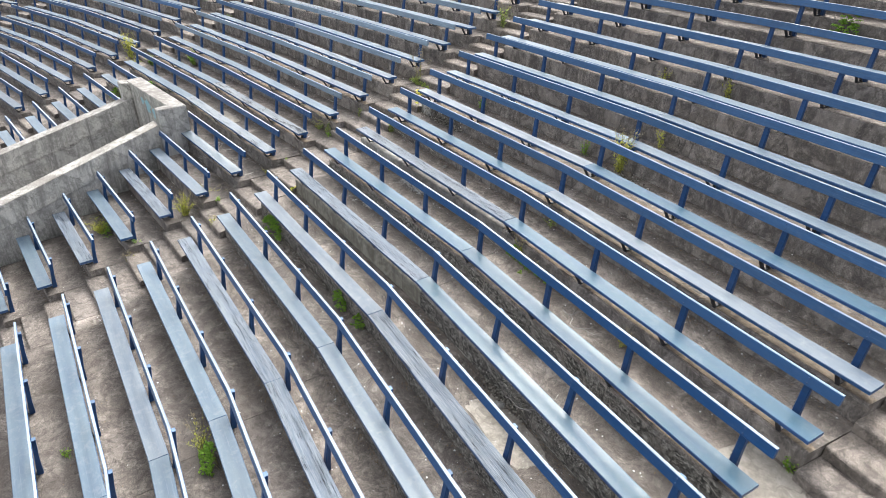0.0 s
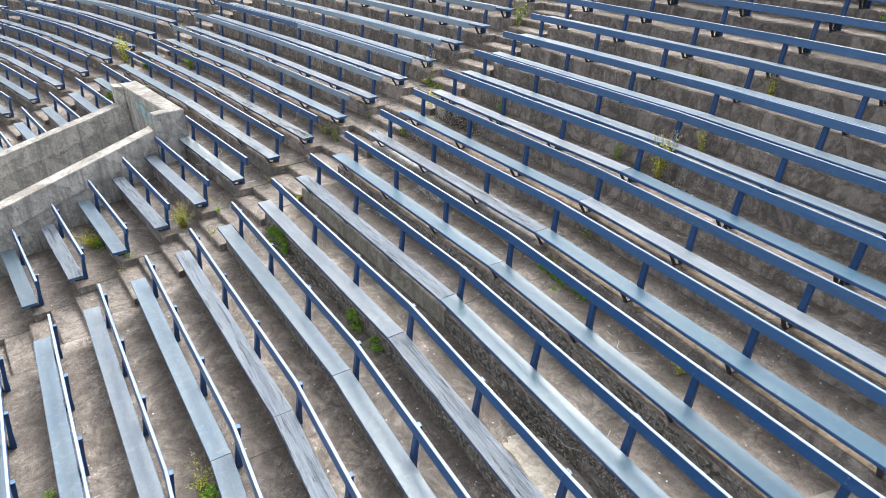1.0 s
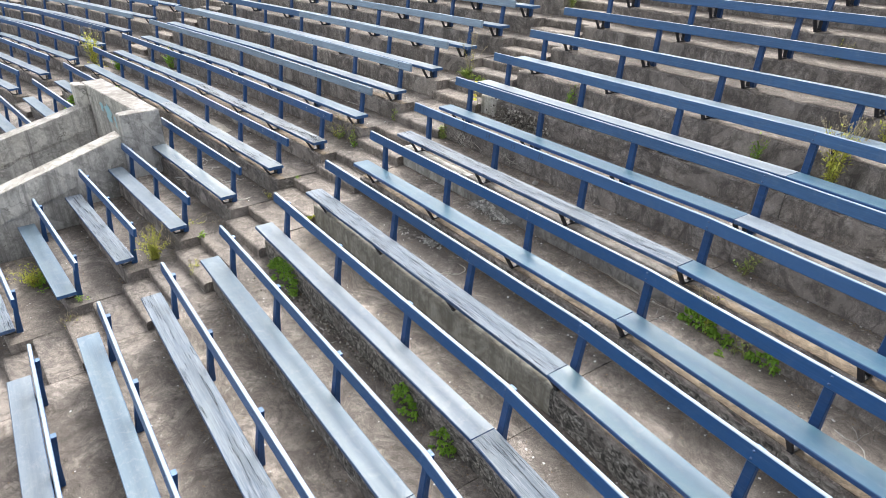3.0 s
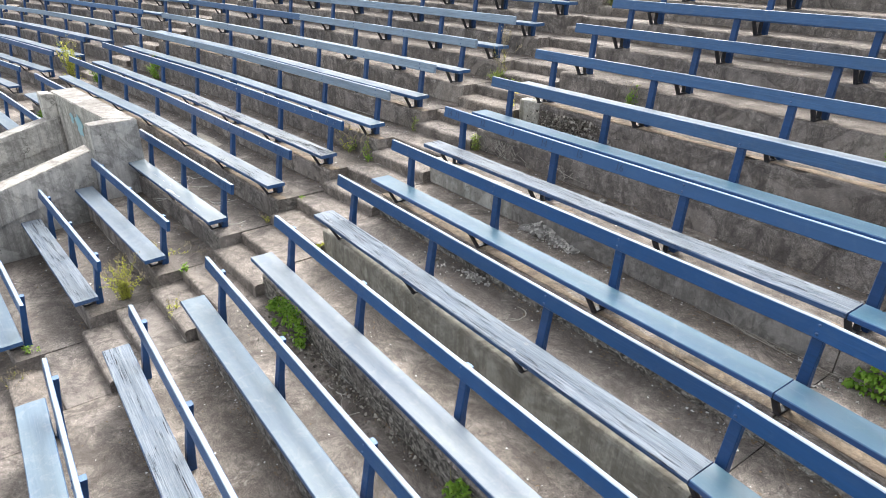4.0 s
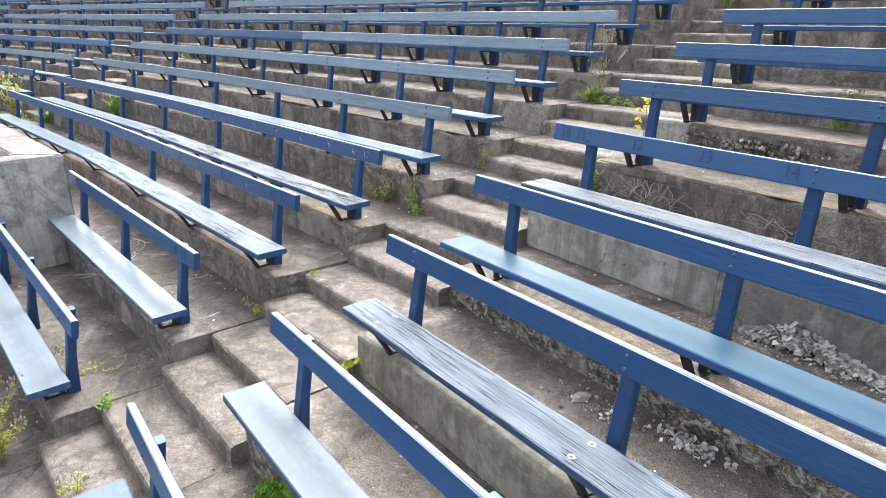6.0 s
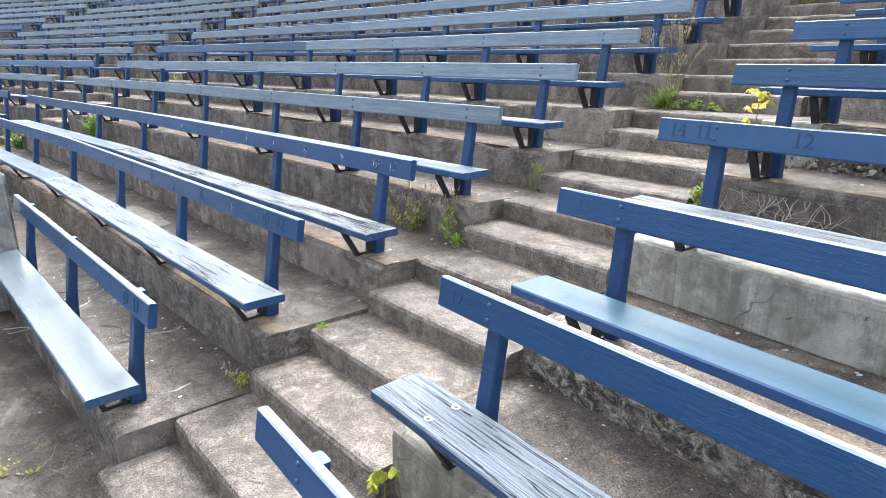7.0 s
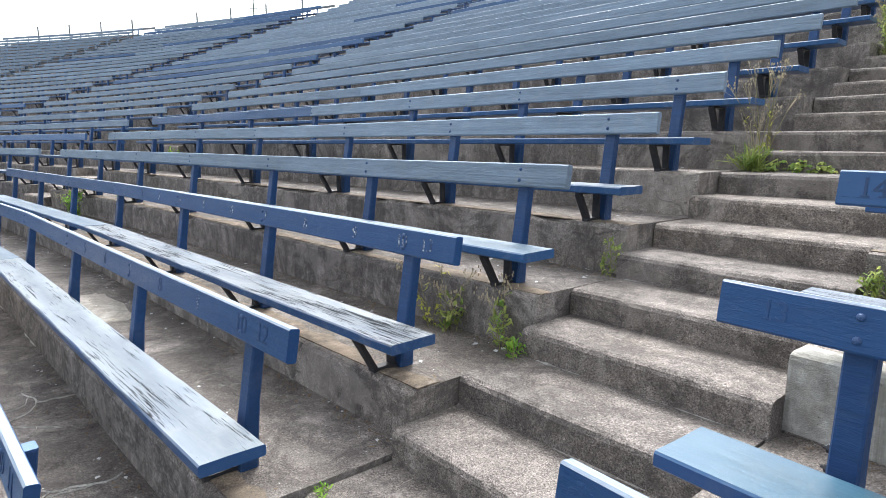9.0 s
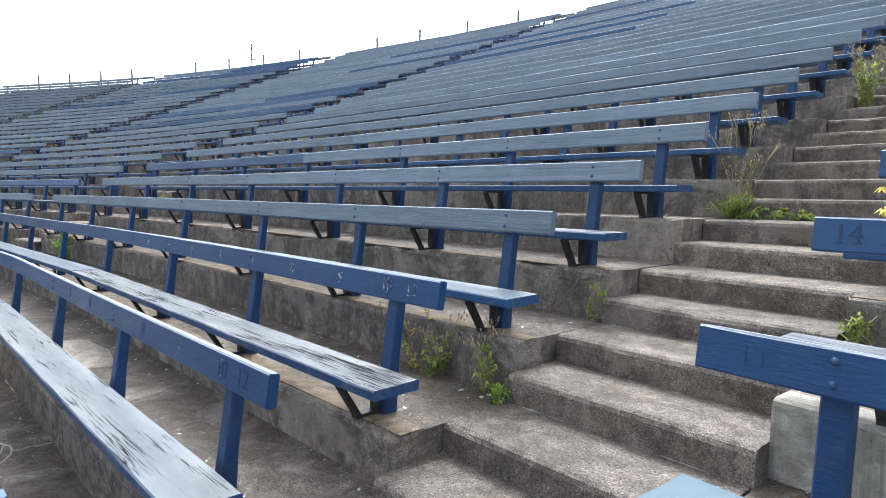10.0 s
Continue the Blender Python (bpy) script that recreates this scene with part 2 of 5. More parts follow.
    if dents:
        # knocks and old splinters under many coats of paint
        knock = m.noise(m.place(o, (30.0, 52.0, 52.0), own), 1.0, 5.0, 0.7, 0.2)
        spread = m.noise(m.place(o, (5.0, 9.0, 9.0), own), 1.0, 3.0, 0.6)
        h = m.math("ADD", h, m.math("MULTIPLY", m.math("MULTIPLY", m.ramp(knock, (0.32, -1.0), (0.48, 0.0), (0.56, 0.0), (0.70, 0.5)), m.ramp(spread, (0.42, 0.25), (0.60, 1.0))), dents))
    m.bump(h, 0.6 + 0.3 * wear, 0.006)
    r = m.mix(m.math("MAXIMUM", bare, flake), m.ramp(broad, (0.3, rough[0]), (0.7, rough[1])), (0.8, 0.8, 0.8))
    return m.done(c, r, gloss=m.math("SUBTRACT", 0.38, m.math("MULTIPLY", flake, 0.34)))


def plain(name, a, b, scale, rough, metal=0.0, bump=0.2, depth=0.003):
    m = Nodes(name)
    n = m.noise(m.place(m.geo.outputs["Position"], (1, 1, 1)), scale, 5.0, 0.65)
    m.bump(n, bump, depth)
    return m.done(m.mix(m.ramp(n, (0.3, 0.0), (0.7, 1.0)), a, b), rough, metal)


def leaf_green(name, a, b):
    m = Nodes(name)
    c = m.mix(m.geo.outputs["Random Per Island"], a, b)
    m.bsdf.inputs["Transmission Weight"].default_value = 0.0
    mat = m.done(c, 0.5, gloss=0.35)
    thin = m.t.nodes.new("ShaderNodeBsdfTranslucent")
    m.link(c, thin.inputs[0])
    both = m.t.nodes.new("ShaderNodeMixShader")
    both.inputs[0].default_value = 0.5
    m.link(m.bsdf.outputs[0], both.inputs[1])
    m.link(thin.outputs[0], both.inputs[2])
    m.link(both.outputs[0], m.t.nodes["Material Output"].inputs[0])
    return mat


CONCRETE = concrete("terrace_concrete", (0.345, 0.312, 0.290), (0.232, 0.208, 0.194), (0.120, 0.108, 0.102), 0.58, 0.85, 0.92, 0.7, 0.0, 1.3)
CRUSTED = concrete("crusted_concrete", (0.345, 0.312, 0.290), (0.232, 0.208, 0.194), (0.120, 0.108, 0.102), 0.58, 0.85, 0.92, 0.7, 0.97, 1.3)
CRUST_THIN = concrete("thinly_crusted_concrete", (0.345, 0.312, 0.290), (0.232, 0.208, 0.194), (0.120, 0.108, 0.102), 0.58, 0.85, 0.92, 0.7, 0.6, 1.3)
STEP_CONCRETE = concrete("step_concrete", (0.268, 0.240, 0.222), (0.181, 0.161, 0.149), (0.104, 0.092, 0.086), 0.64, 0.45, 0.36)
# the level-face film here tones down the brightly lit coping by colour
WALL_CONCRETE = concrete("parapet_concrete", (0.56, 0.555, 0.547), (0.475, 0.47, 0.463), (0.27, 0.267, 0.264), 0.08, 0.95, 0.80, 0.16, 0.0, 0.25)
PATCH_CONCRETE = concrete("patched_concrete", (0.35, 0.33, 0.305), (0.29, 0.272, 0.25), (0.21, 0.196, 0.178), 0.12, 0.55, 0.30, 0.7, 0.0, 0.5)
FACED_CONCRETE = concrete("plastered_concrete", (0.56, 0.55, 0.52), (0.46, 0.45, 0.42), (0.27, 0.262, 0.232), 0.08, 0.9, 0.0, 0.10, 0.0, 0.35)
WASHED_CONCRETE = concrete("washed_concrete", (0.37, 0.36, 0.315), (0.29, 0.28, 0.245), (0.20, 0.185, 0.155), 0.12, 0.85, 0.35, 0.14, 0.0, 0.5)
GREY_SKIM = concrete("grey_skim_concrete", (0.285, 0.272, 0.258), (0.225, 0.214, 0.203), (0.145, 0.137, 0.130), 0.14, 0.75, 0.35, 0.3, 0.0, 0.6)
MORTAR = concrete("mortar", (0.40, 0.395, 0.375), (0.27, 0.265, 0.25), (0.17, 0.16, 0.15), 0.25, 0.2)
SOIL = concrete("ochre_dust", (0.225, 0.180, 0.138), (0.168, 0.135, 0.104), (0.11, 0.089, 0.07), 0.35, 0.2)
LIME = concrete("lime_bloom", (0.62, 0.61, 0.58), (0.45, 0.44, 0.41), (0.30, 0.29, 0.27), 0.2, 0.2)
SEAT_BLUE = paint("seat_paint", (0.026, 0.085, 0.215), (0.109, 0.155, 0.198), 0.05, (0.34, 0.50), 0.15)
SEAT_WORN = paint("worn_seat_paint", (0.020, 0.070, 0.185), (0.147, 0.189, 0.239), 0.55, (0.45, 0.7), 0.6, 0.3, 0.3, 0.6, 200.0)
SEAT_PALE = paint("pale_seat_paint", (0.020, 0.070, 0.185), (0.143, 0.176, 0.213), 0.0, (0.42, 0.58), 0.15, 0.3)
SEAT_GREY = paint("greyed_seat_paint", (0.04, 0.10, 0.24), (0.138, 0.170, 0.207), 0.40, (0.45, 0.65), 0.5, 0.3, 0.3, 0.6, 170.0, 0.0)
# glossy seat; its whitish top colour includes the mirrored sky
SEAT_SHEEN = paint("glossy_glare_seat_paint", (0.035, 0.09, 0.22), (0.207, 0.250, 0.281), 0.0, (0.16, 0.28), 0.08, 0.3)
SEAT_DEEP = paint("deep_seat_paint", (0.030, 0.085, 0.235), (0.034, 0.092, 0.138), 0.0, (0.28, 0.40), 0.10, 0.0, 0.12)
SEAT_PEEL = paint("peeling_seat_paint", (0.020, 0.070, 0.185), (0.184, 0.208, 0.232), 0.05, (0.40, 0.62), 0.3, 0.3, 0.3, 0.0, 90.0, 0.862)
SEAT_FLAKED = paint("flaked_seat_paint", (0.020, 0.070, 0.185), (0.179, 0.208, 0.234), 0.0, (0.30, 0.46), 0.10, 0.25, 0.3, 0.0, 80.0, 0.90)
# backrests: the second colour paints the sky's highlight along their top edges
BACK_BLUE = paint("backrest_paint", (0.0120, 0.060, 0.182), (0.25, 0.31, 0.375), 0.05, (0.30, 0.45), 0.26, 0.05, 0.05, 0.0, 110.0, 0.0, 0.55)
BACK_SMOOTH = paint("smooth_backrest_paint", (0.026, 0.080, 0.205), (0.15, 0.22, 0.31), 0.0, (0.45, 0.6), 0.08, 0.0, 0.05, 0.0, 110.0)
# upper rows: blue lightened to carry the glare that veils them
BACK_HAZED = paint("hazed_backrest_paint", (0.034, 0.098, 0.235), (0.15, 0.22, 0.31), 0.12, (0.35, 0.55), 0.4, 0.1, 0.1, 0.0, 110.0, 0.0, 0.4)
# paler through wear and through distant haze mixed into the colour
BACK_WORN_HAZED = paint("worn_hazed_backrest_paint", (0.175, 0.24, 0.33), (0.19, 0.27, 0.37), 0.3, (0.45, 0.7), 0.6, 0.1, 0.3, 0.0, 110.0)
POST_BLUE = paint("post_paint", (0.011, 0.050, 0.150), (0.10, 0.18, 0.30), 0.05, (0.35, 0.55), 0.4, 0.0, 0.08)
STEEL = plain("bracket_steel", (0.022, 0.025, 0.034), (0.050, 0.048, 0.050), 40, 0.55, 0.3)
ZINC = plain("galvanised_washer", (0.15, 0.17, 0.20), (0.36, 0.38, 0.41), 160, 0.5, 0.3)
BOLT = plain("bolt_paint", (0.02, 0.055, 0.16), (0.04, 0.085, 0.20), 60, 0.4, 0.0)
RAIL = plain("rim_rail", (0.10, 0.11, 0.13), (0.17, 0.18, 0.19), 8, 0.6)
GRASS_GROUND = plain("field_grass", (0.035, 0.065, 0.02), (0.07, 0.10, 0.035), 3, 0.9)
EARTH = plain("earth_fill", (0.10, 0.085, 0.065), (0.16, 0.13, 0.10), 9, 0.95)
LEAF = leaf_green("weed_leaf", (0.14, 0.30, 0.035), (0.30, 0.48, 0.07))
LEAF_YELLOW = leaf_green("yellowing_leaf", (0.36, 0.42, 0.06), (0.60, 0.57, 0.12))
LEAF_PALE = leaf_green("pale_leaf", (0.18, 0.29, 0.07), (0.40, 0.44, 0.13))
LEAF_GOLD = leaf_green("golden_leaf", (0.50, 0.52, 0.06), (0.82, 0.72, 0.20))
ROOT = plain("bleached_root", (0.36, 0.34, 0.30), (0.60, 0.57, 0.52), 40, 0.9)
STEM = plain("weed_stem", (0.14, 0.15, 0.05), (0.25, 0.22, 0.10), 30, 0.8)
DRY = plain("dry_stalk", (0.30, 0.25, 0.16), (0.45, 0.39, 0.28), 30, 0.9)
bits = Nodes("fresh_rubble")
PALE_RUBBLE = bits.done(bits.ramp(bits.geo.outputs["Random Per Island"], (0.0, (0.14, 0.135, 0.13)), (0.5, (0.32, 0.31, 0.295)), (1.0, (0.58, 0.565, 0.54))), 0.9)
bits = Nodes("rubble")
RUBBLE = bits.done(bits.ramp(bits.geo.outputs["Random Per Island"], (0.0, (0.05, 0.045, 0.04)), (0.45, (0.15, 0.135, 0.115)), (0.8, (0.32, 0.30, 0.27)), (1.0, (0.50, 0.47, 0.42))), 0.9)
# numerals: plank blue darkened to stand for shade inside the cuts
NUMERAL = plain("carved_numeral", (0.011, 0.034, 0.098), (0.017, 0.053, 0.148), 50, 0.6)
FAINT = plain("painted_over_numeral", (0.0075, 0.042, 0.14), (0.011, 0.06, 0.19), 50, 0.45)
chip = Nodes("chipped_numeral")
bits = chip.noise(chip.place(chip.geo.outputs["Position"], (1, 1, 1)), 85.0, 4.0, 0.7)
CHIPPED = chip.done(chip.mix(chip.ramp(bits, (0.53, 0.0), (0.57, 1.0)), (0.016, 0.045, 0.13), (0.50, 0.53, 0.56)), 0.7)
GRAFFITI = plain("faded_blue_spray", (0.20, 0.42, 0.55), (0.32, 0.44, 0.48), 7, 0.8)

# ---- the plan of the bowl ----
RUN, RISE, BOW, Z13 = 0.76, 0.2711, 0.00108, 3.4


def tier_z(k):
    """Height of the tread of tier k."""
    return Z13 + RISE * (k - 13) + BOW * (k - 13) ** 2


# corners of the seat line of row 13, from aisle to aisle: x, y and the angle of the radial joint there
SECTIONS = {
    0: [(-9.60, -0.95, -0.155), (-4.75, -0.545, -0.075), (0.012, -0.362, 0.0)],
    1: [(1.132, -0.345, 0.0), (5.80, -0.569, 0.071), (10.48, -1.138, 0.163)],
}


def carry_on(section, side, count):
    """More sections, each of two straight panels, with the same bend from panel to panel."""
    x, y, _ = SECTIONS[section][0 if side < 0 else 2]
    bend = 0.083 if side < 0 else 0.130
    for n in range(count):
        corners = []
        for length in (1.12, 4.85, 4.85):
            bend += 0.039 if length < 2 else 0.078 if corners and len(corners) > 1 else 0.045
            x, y = x + side * length * math.cos(bend), y - length * math.sin(bend)
            corners.append((x, y, side * (bend + 0.03)))
        section += side
        SECTIONS[section] = corners[::side]


carry_on(0, -1, 5)
carry_on(1, 1, 2)


# the cast tiers are not quite even: a few stand a little high or low
LIFT = {(1, 11): -0.013, (1, 12): 0.014, (1, 13): -0.008, (1, 14): 0.006, (1, 15): 0.005, (0, 10): -0.004, (0, 11): 0.005, (0, 12): 0.017, (0, 13): -0.014, (0, 14): -0.006}


def corner(section, i, k):
    x, y, a = SECTIONS[section][i]
    return x + RUN * (k - 13) * math.sin(a), y + RUN * (k - 13) * math.cos(a)


def radial(section, i):
    a = SECTIONS[section][i][2]
    return Vector((math.sin(a), math.cos(a)))

TOP_ROW = 38
NOSE = 0.10  # the riser stands this far behind the front edge of the seat
STEP_BACK = 0.356  # in the aisles it is set further back
HALF_GO, HALF_UP = 0.397, 0.125


def frame_of(a, b):
    """Length, direction and uphill normal of the straight from a to b."""
    d = Vector((b[0] - a[0], b[1] - a[1]))
    e = d.normalized()
    return d.length, e, Vector((-e.y, e.x))


def mesh_of(name, verts, faces, mats, smooth=False):
    me = bpy.data.meshes.new(name)
    me.from_pydata([tuple(v) for v in verts], [], faces)
    for m in mats if isinstance(mats, (list, tuple)) else (mats,):
        me.materials.append(m)
    if smooth:
        for p in me.polygons:
            p.use_smooth = True
    me.update()
    return me


def part(name, me, parent, m=None, label=""):
    ob = new(name, me)
    ob.parent = parent
    if m is not None:
        ob.matrix_basis = m
    return tagged(ob, label)


def thing(name, m, label, category, group="", kind=""):
    ob = new(name)
    ob.empty_display_size = 0.2
    ob.matrix_basis = m
    return tagged(ob, label, category, group, kind)


def turned(x, y, z, e):
    """A pose whose x runs along the level direction e."""
    return pose(x, y, z, 0, 0, math.degrees(math.atan2(e[1], e[0])))


def sweep(profile, stations, shape):
    """Verts and faces of a closed profile carried along stations; shape(i, j, station, point) gives each vert."""
    n, verts, faces = len(profile), [], []
    for i, s in enumerate(stations):
        for j, p in enumerate(profile):
            verts.append(shape(i, j, s, p))
    for i in range(len(stations) - 1):
        for j in range(n):
            a, b = i * n + j, i * n + (j + 1) % n
            faces.append((a, a + n, b + n, b))
    faces.append(tuple(range(n)))
    faces.append(tuple(range(len(stations) * n - 1, (len(stations) - 1) * n - 1, -1)))
    return verts, faces


def box_mesh(name, size, mat, bevel=0.004, base=(0, 0, 0)):
    """A box with chamfered long edges, from base, x along."""
    sx, sy, sz = size
    b = min(bevel, sy / 3, sz / 3)
    prof = [(b, 0), (sy - b, 0), (sy, b), (sy, sz - b), (sy - b, sz), (b, sz), (0, sz - b), (0, b)]
    v, f = sweep(prof, [0, sx], lambda i, j, s, p: (base[0] + s, base[1] + p[0], base[2] + p[1]))
    return mesh_of(name, v, f, mat)


def plank_mesh(name, length, width, thick, mat, rng, steps, wear, mitre=(0.0, 0.0)):
    """A sawn plank along x with eased edges, a slight cup and bow, and nibbled arrises where it is worn."""
    b = 0.006
    prof = [(b, -thick), (width - b, -thick), (width, b - thick), (width, -b), (width - b, 0), (width * 0.5, 0), (b, 0), (0, -b), (0, b - thick)]
    bow, cup, seed = rng.uniform(-0.004, 0.004), rng.uniform(-0.002, 0.001), rng.uniform(0, 90)

    def shape(i, j, s, p):
        y, z = p
        t = s / length
        z += bow * math.sin(math.pi * t) + (cup if j == 5 else 0.0)
        if wear and j in (3, 4, 6, 7):
            n = noise.noise((s * 3.1, seed, j * 0.7)) + 0.5 * noise.noise((s * 11.0, seed, j))
            z -= max(0.0, n - 0.15) * 0.012 * wear
        return (s + y * (mitre[1] * t - mitre[0] * (1 - t)), y, z)

    v, f = sweep(prof, [length * i / steps for i in range(steps + 1)], shape)
    return mesh_of(name, v, f, mat)


# ---- ground ----
def ground():
    v, f, n = [], [], 40
    for i in range(n + 1):
        for j in range(n + 1):
            sx, sy = (i / n * 2 - 1), (j / n * 2 - 1)
            v.append((math.copysign(abs(sx) ** 2.2, sx) * 1500, math.copysign(abs(sy) ** 2.2, sy) * 1500 - 40, -0.02))
    for i in range(n):
        for j in range(n):
            a = i * (n + 1) + j
            f.append((a, a + n + 1, a + n + 2, a + 1))
    tagged(new("ground", mesh_of("ground", v, f, GRASS_GROUND)), "mown grass ground of the sports field", "ground", kind="structure")


ground()

# ---- the stair passage that breaks through the lower rows ----
def wall_right(y):
    return -3.09 - 0.223 * (y + 2.34)


def wall_left(y):
    return -5.92 - 0.10 * (y + 2.34)


def bench_spans(section, k):
    """The straights of the seat line of row k: from aisle to aisle, cut where the passage breaks through. Each: two ends, and the ways uphill at them."""
    (a, b, c), (ra, rb, rc) = [corner(section, i, k) for i in range(3)], [radial(section, i) for i in range(3)]
    if section == 0 and k <= 11:
        y = b[1] + 0.1
        l, r = wall_left(y) - 0.12, wall_right(y) + 0.03
        at = lambda p, q, x: (x, p[1] + (q[1] - p[1]) * (x - p[0]) / (q[0] - p[0]))
        return [[(a, at(a, b, l), ra, rb)], [(at(b, c, r), c, rb, rc)]]
    return [[(a, b, ra, rb), (b, c, rb, rc)]]


# ---- terraces: each tier cast in straight slabs ----
rng = random.Random(5)


def tier_mesh(a, b, a2, b2, z, drop, steps, worn, rough):
    """A slab from the nose line a-b back to a2-b2, its top at z; the nose is rounded and chipped."""
    r = 0.028
    prof = [(0, -drop), (0, -r), (0.009, -0.009), (r, 0), (0.35, 0), (0.7, 0), (1, 0), (1, -drop)]
    A, B, A2, B2 = (Vector(p) for p in (a, b, a2, b2))
    seed = rng.uniform(0, 99)

    def shape(i, j, s, p):
        n, h = p
        lo, hi = A.lerp(B, s), A2.lerp(B2, s)
        d = (hi - lo).length
        g = n if j in (1, 2, 3) else n * d
        q = lo + (hi - lo) * (g / d)
        dz = 0.0
        if rough and j in (1, 2, 3, 4, 5):
            w = q.x * 2.3 + q.y
            dz = noise.noise((w, seed, j * 0.2)) * 0.004
            if j in (2, 3):
                chip = max(0.0, noise.noise((w * 2.6, seed, 7.0)) - 0.18) * worn
                dz -= chip * 0.05
                q = q + (hi - lo) / d * chip * 0.07
        return (q.x, q.y, z + h + dz)

    v, f = sweep(prof, [i / steps for i in range(steps + 1)], shape)
    return v, [tuple(reversed(q)) for q in f]


def tier_lines(section, k):
    """For each straight of row k: its nose line and the line to which its tread runs back."""
    out = []
    for span in bench_spans(section, k):
        for a, b, ra, rb in span:
            _, e, n = frame_of(a, b)
            far = NOSE + RUN + 0.12
            out.append((Vector(a) + ra * NOSE, Vector(b) + rb * NOSE, Vector(a) + ra * far, Vector(b) + rb * far, e))
    return out


def fillet(a, b, z, wide, mat, name, parent, broken=0.0):
    """A ragged wedge of mortar or lime along the foot of a riser that runs from a to b."""
    length, e, n = frame_of(a, b)
    seed = rng.uniform(0, 90)

    def size(s):
        w = 0.5 + 0.5 * noise.noise((s * 5.0, seed, 0.0)) + 0.35 * noise.noise((s * 21.0, seed, 2.0))
        return max(0.03, w - broken * (0.5 + noise.noise((s * 1.7, seed, 5.0)))) * wide

    v, f = sweep([(-1.0, 0.0), (0.0, 0.0), (0.0, 0.6), (-0.45, 0.18)], [length * i / 44 for i in range(45)],
                 lambda i, j, s, p: (s, p[0] * size(s) + 0.012, p[1] * size(s) - 0.001))
    part(name, mesh_of(name, v, [tuple(reversed(q)) for q in f], mat), parent, turned(a[0], a[1], z, e))


CRUSTY = {(1, 9), (1, 10), (1, 11), (1, 12), (1, 13), (0, 11), (0, 12)}  # risers under a crust of black and pale lichen
DUSTY = {(1, k) for k in range(9, 17)} | {(0, k) for k in (12, 13, 14, 15)}


def soil_film(a, b, z, parent):
    """Ochre dust that lies under the seat, along the front of a tread, with a ragged back edge."""
    length, e, n = frame_of(a, b)
    seed = rng.uniform(0, 90)

    def size(s):
        return max(0.02, 0.11 + 0.09 * noise.noise((s * 1.3, seed, 0.0)) + 0.05 * noise.noise((s * 6.0, seed, 2.0)) + 0.02 * noise.noise((s * 25.0, seed, 4.0)))

    v, f = sweep([(0.03, -0.002), (1.0, -0.002), (1.0, 0.0005), (0.5, 0.005), (0.03, 0.003)], [length * i / 60 for i in range(61)],
                 lambda i, j, s, p: (s, 0.035 if p[0] < 0.1 else 0.035 + p[0] * size(s), p[1]))
    part("soil_film", mesh_of("soil_film", v, [tuple(reversed(q)) for q in f], SOIL), parent, turned(a[0], a[1], z, e))


def terraces():
    names = {-2: "terrace_west", -1: "terrace_northwest", 0: "terrace_north", 1: "terrace_northeast"}
    far = ([], [])
    for section in SECTIONS:
        near = section in names
        if near:
            top = thing(names[section], pose(0, 0, 0), "weathered grey-brown concrete seating terrace in shallow tiers", "terrace", kind="structure")
        for k in range(1, TOP_ROW + 2):
            for a, b, a2, b2, e in tier_lines(section, k):
                z = tier_z(k) + LIFT.get((section, k), 0.0)
                a, b, a2, b2 = a + e * 0.004, b - e * 0.004, a2 + e * 0.004, b2 - e * 0.004
                close = near and section in (0, 1) and 4 <= k <= 22
                v, f = tier_mesh(a, b, a2, b2, z, 0.5, 40 if close else 6, 1.0 if close else 0.5, close)
                if near:
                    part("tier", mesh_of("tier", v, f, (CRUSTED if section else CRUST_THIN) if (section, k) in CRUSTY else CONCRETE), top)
                    if section in (0, 1) and 7 <= k <= 17:
                        fillet(a, b, tier_z(k - 1) + 0.002, 0.034, LIME if k in (10, 12, 13, 15) else MORTAR, "mortar_line", top, 0.5 if k in (12, 13) else 0.9)
                    if (section, k) in DUSTY:
                        soil_film(a, b, z, top)
                else:
                    n = len(far[0])
                    far[0].extend(v)
                    far[1].extend(tuple(i + n for i in q) for q in f)
    tagged(new("terrace_far", mesh_of("terrace_far", *far, CONCRETE)), "far concrete seating terraces round the bowl", "terrace", kind="stuff")


terraces()


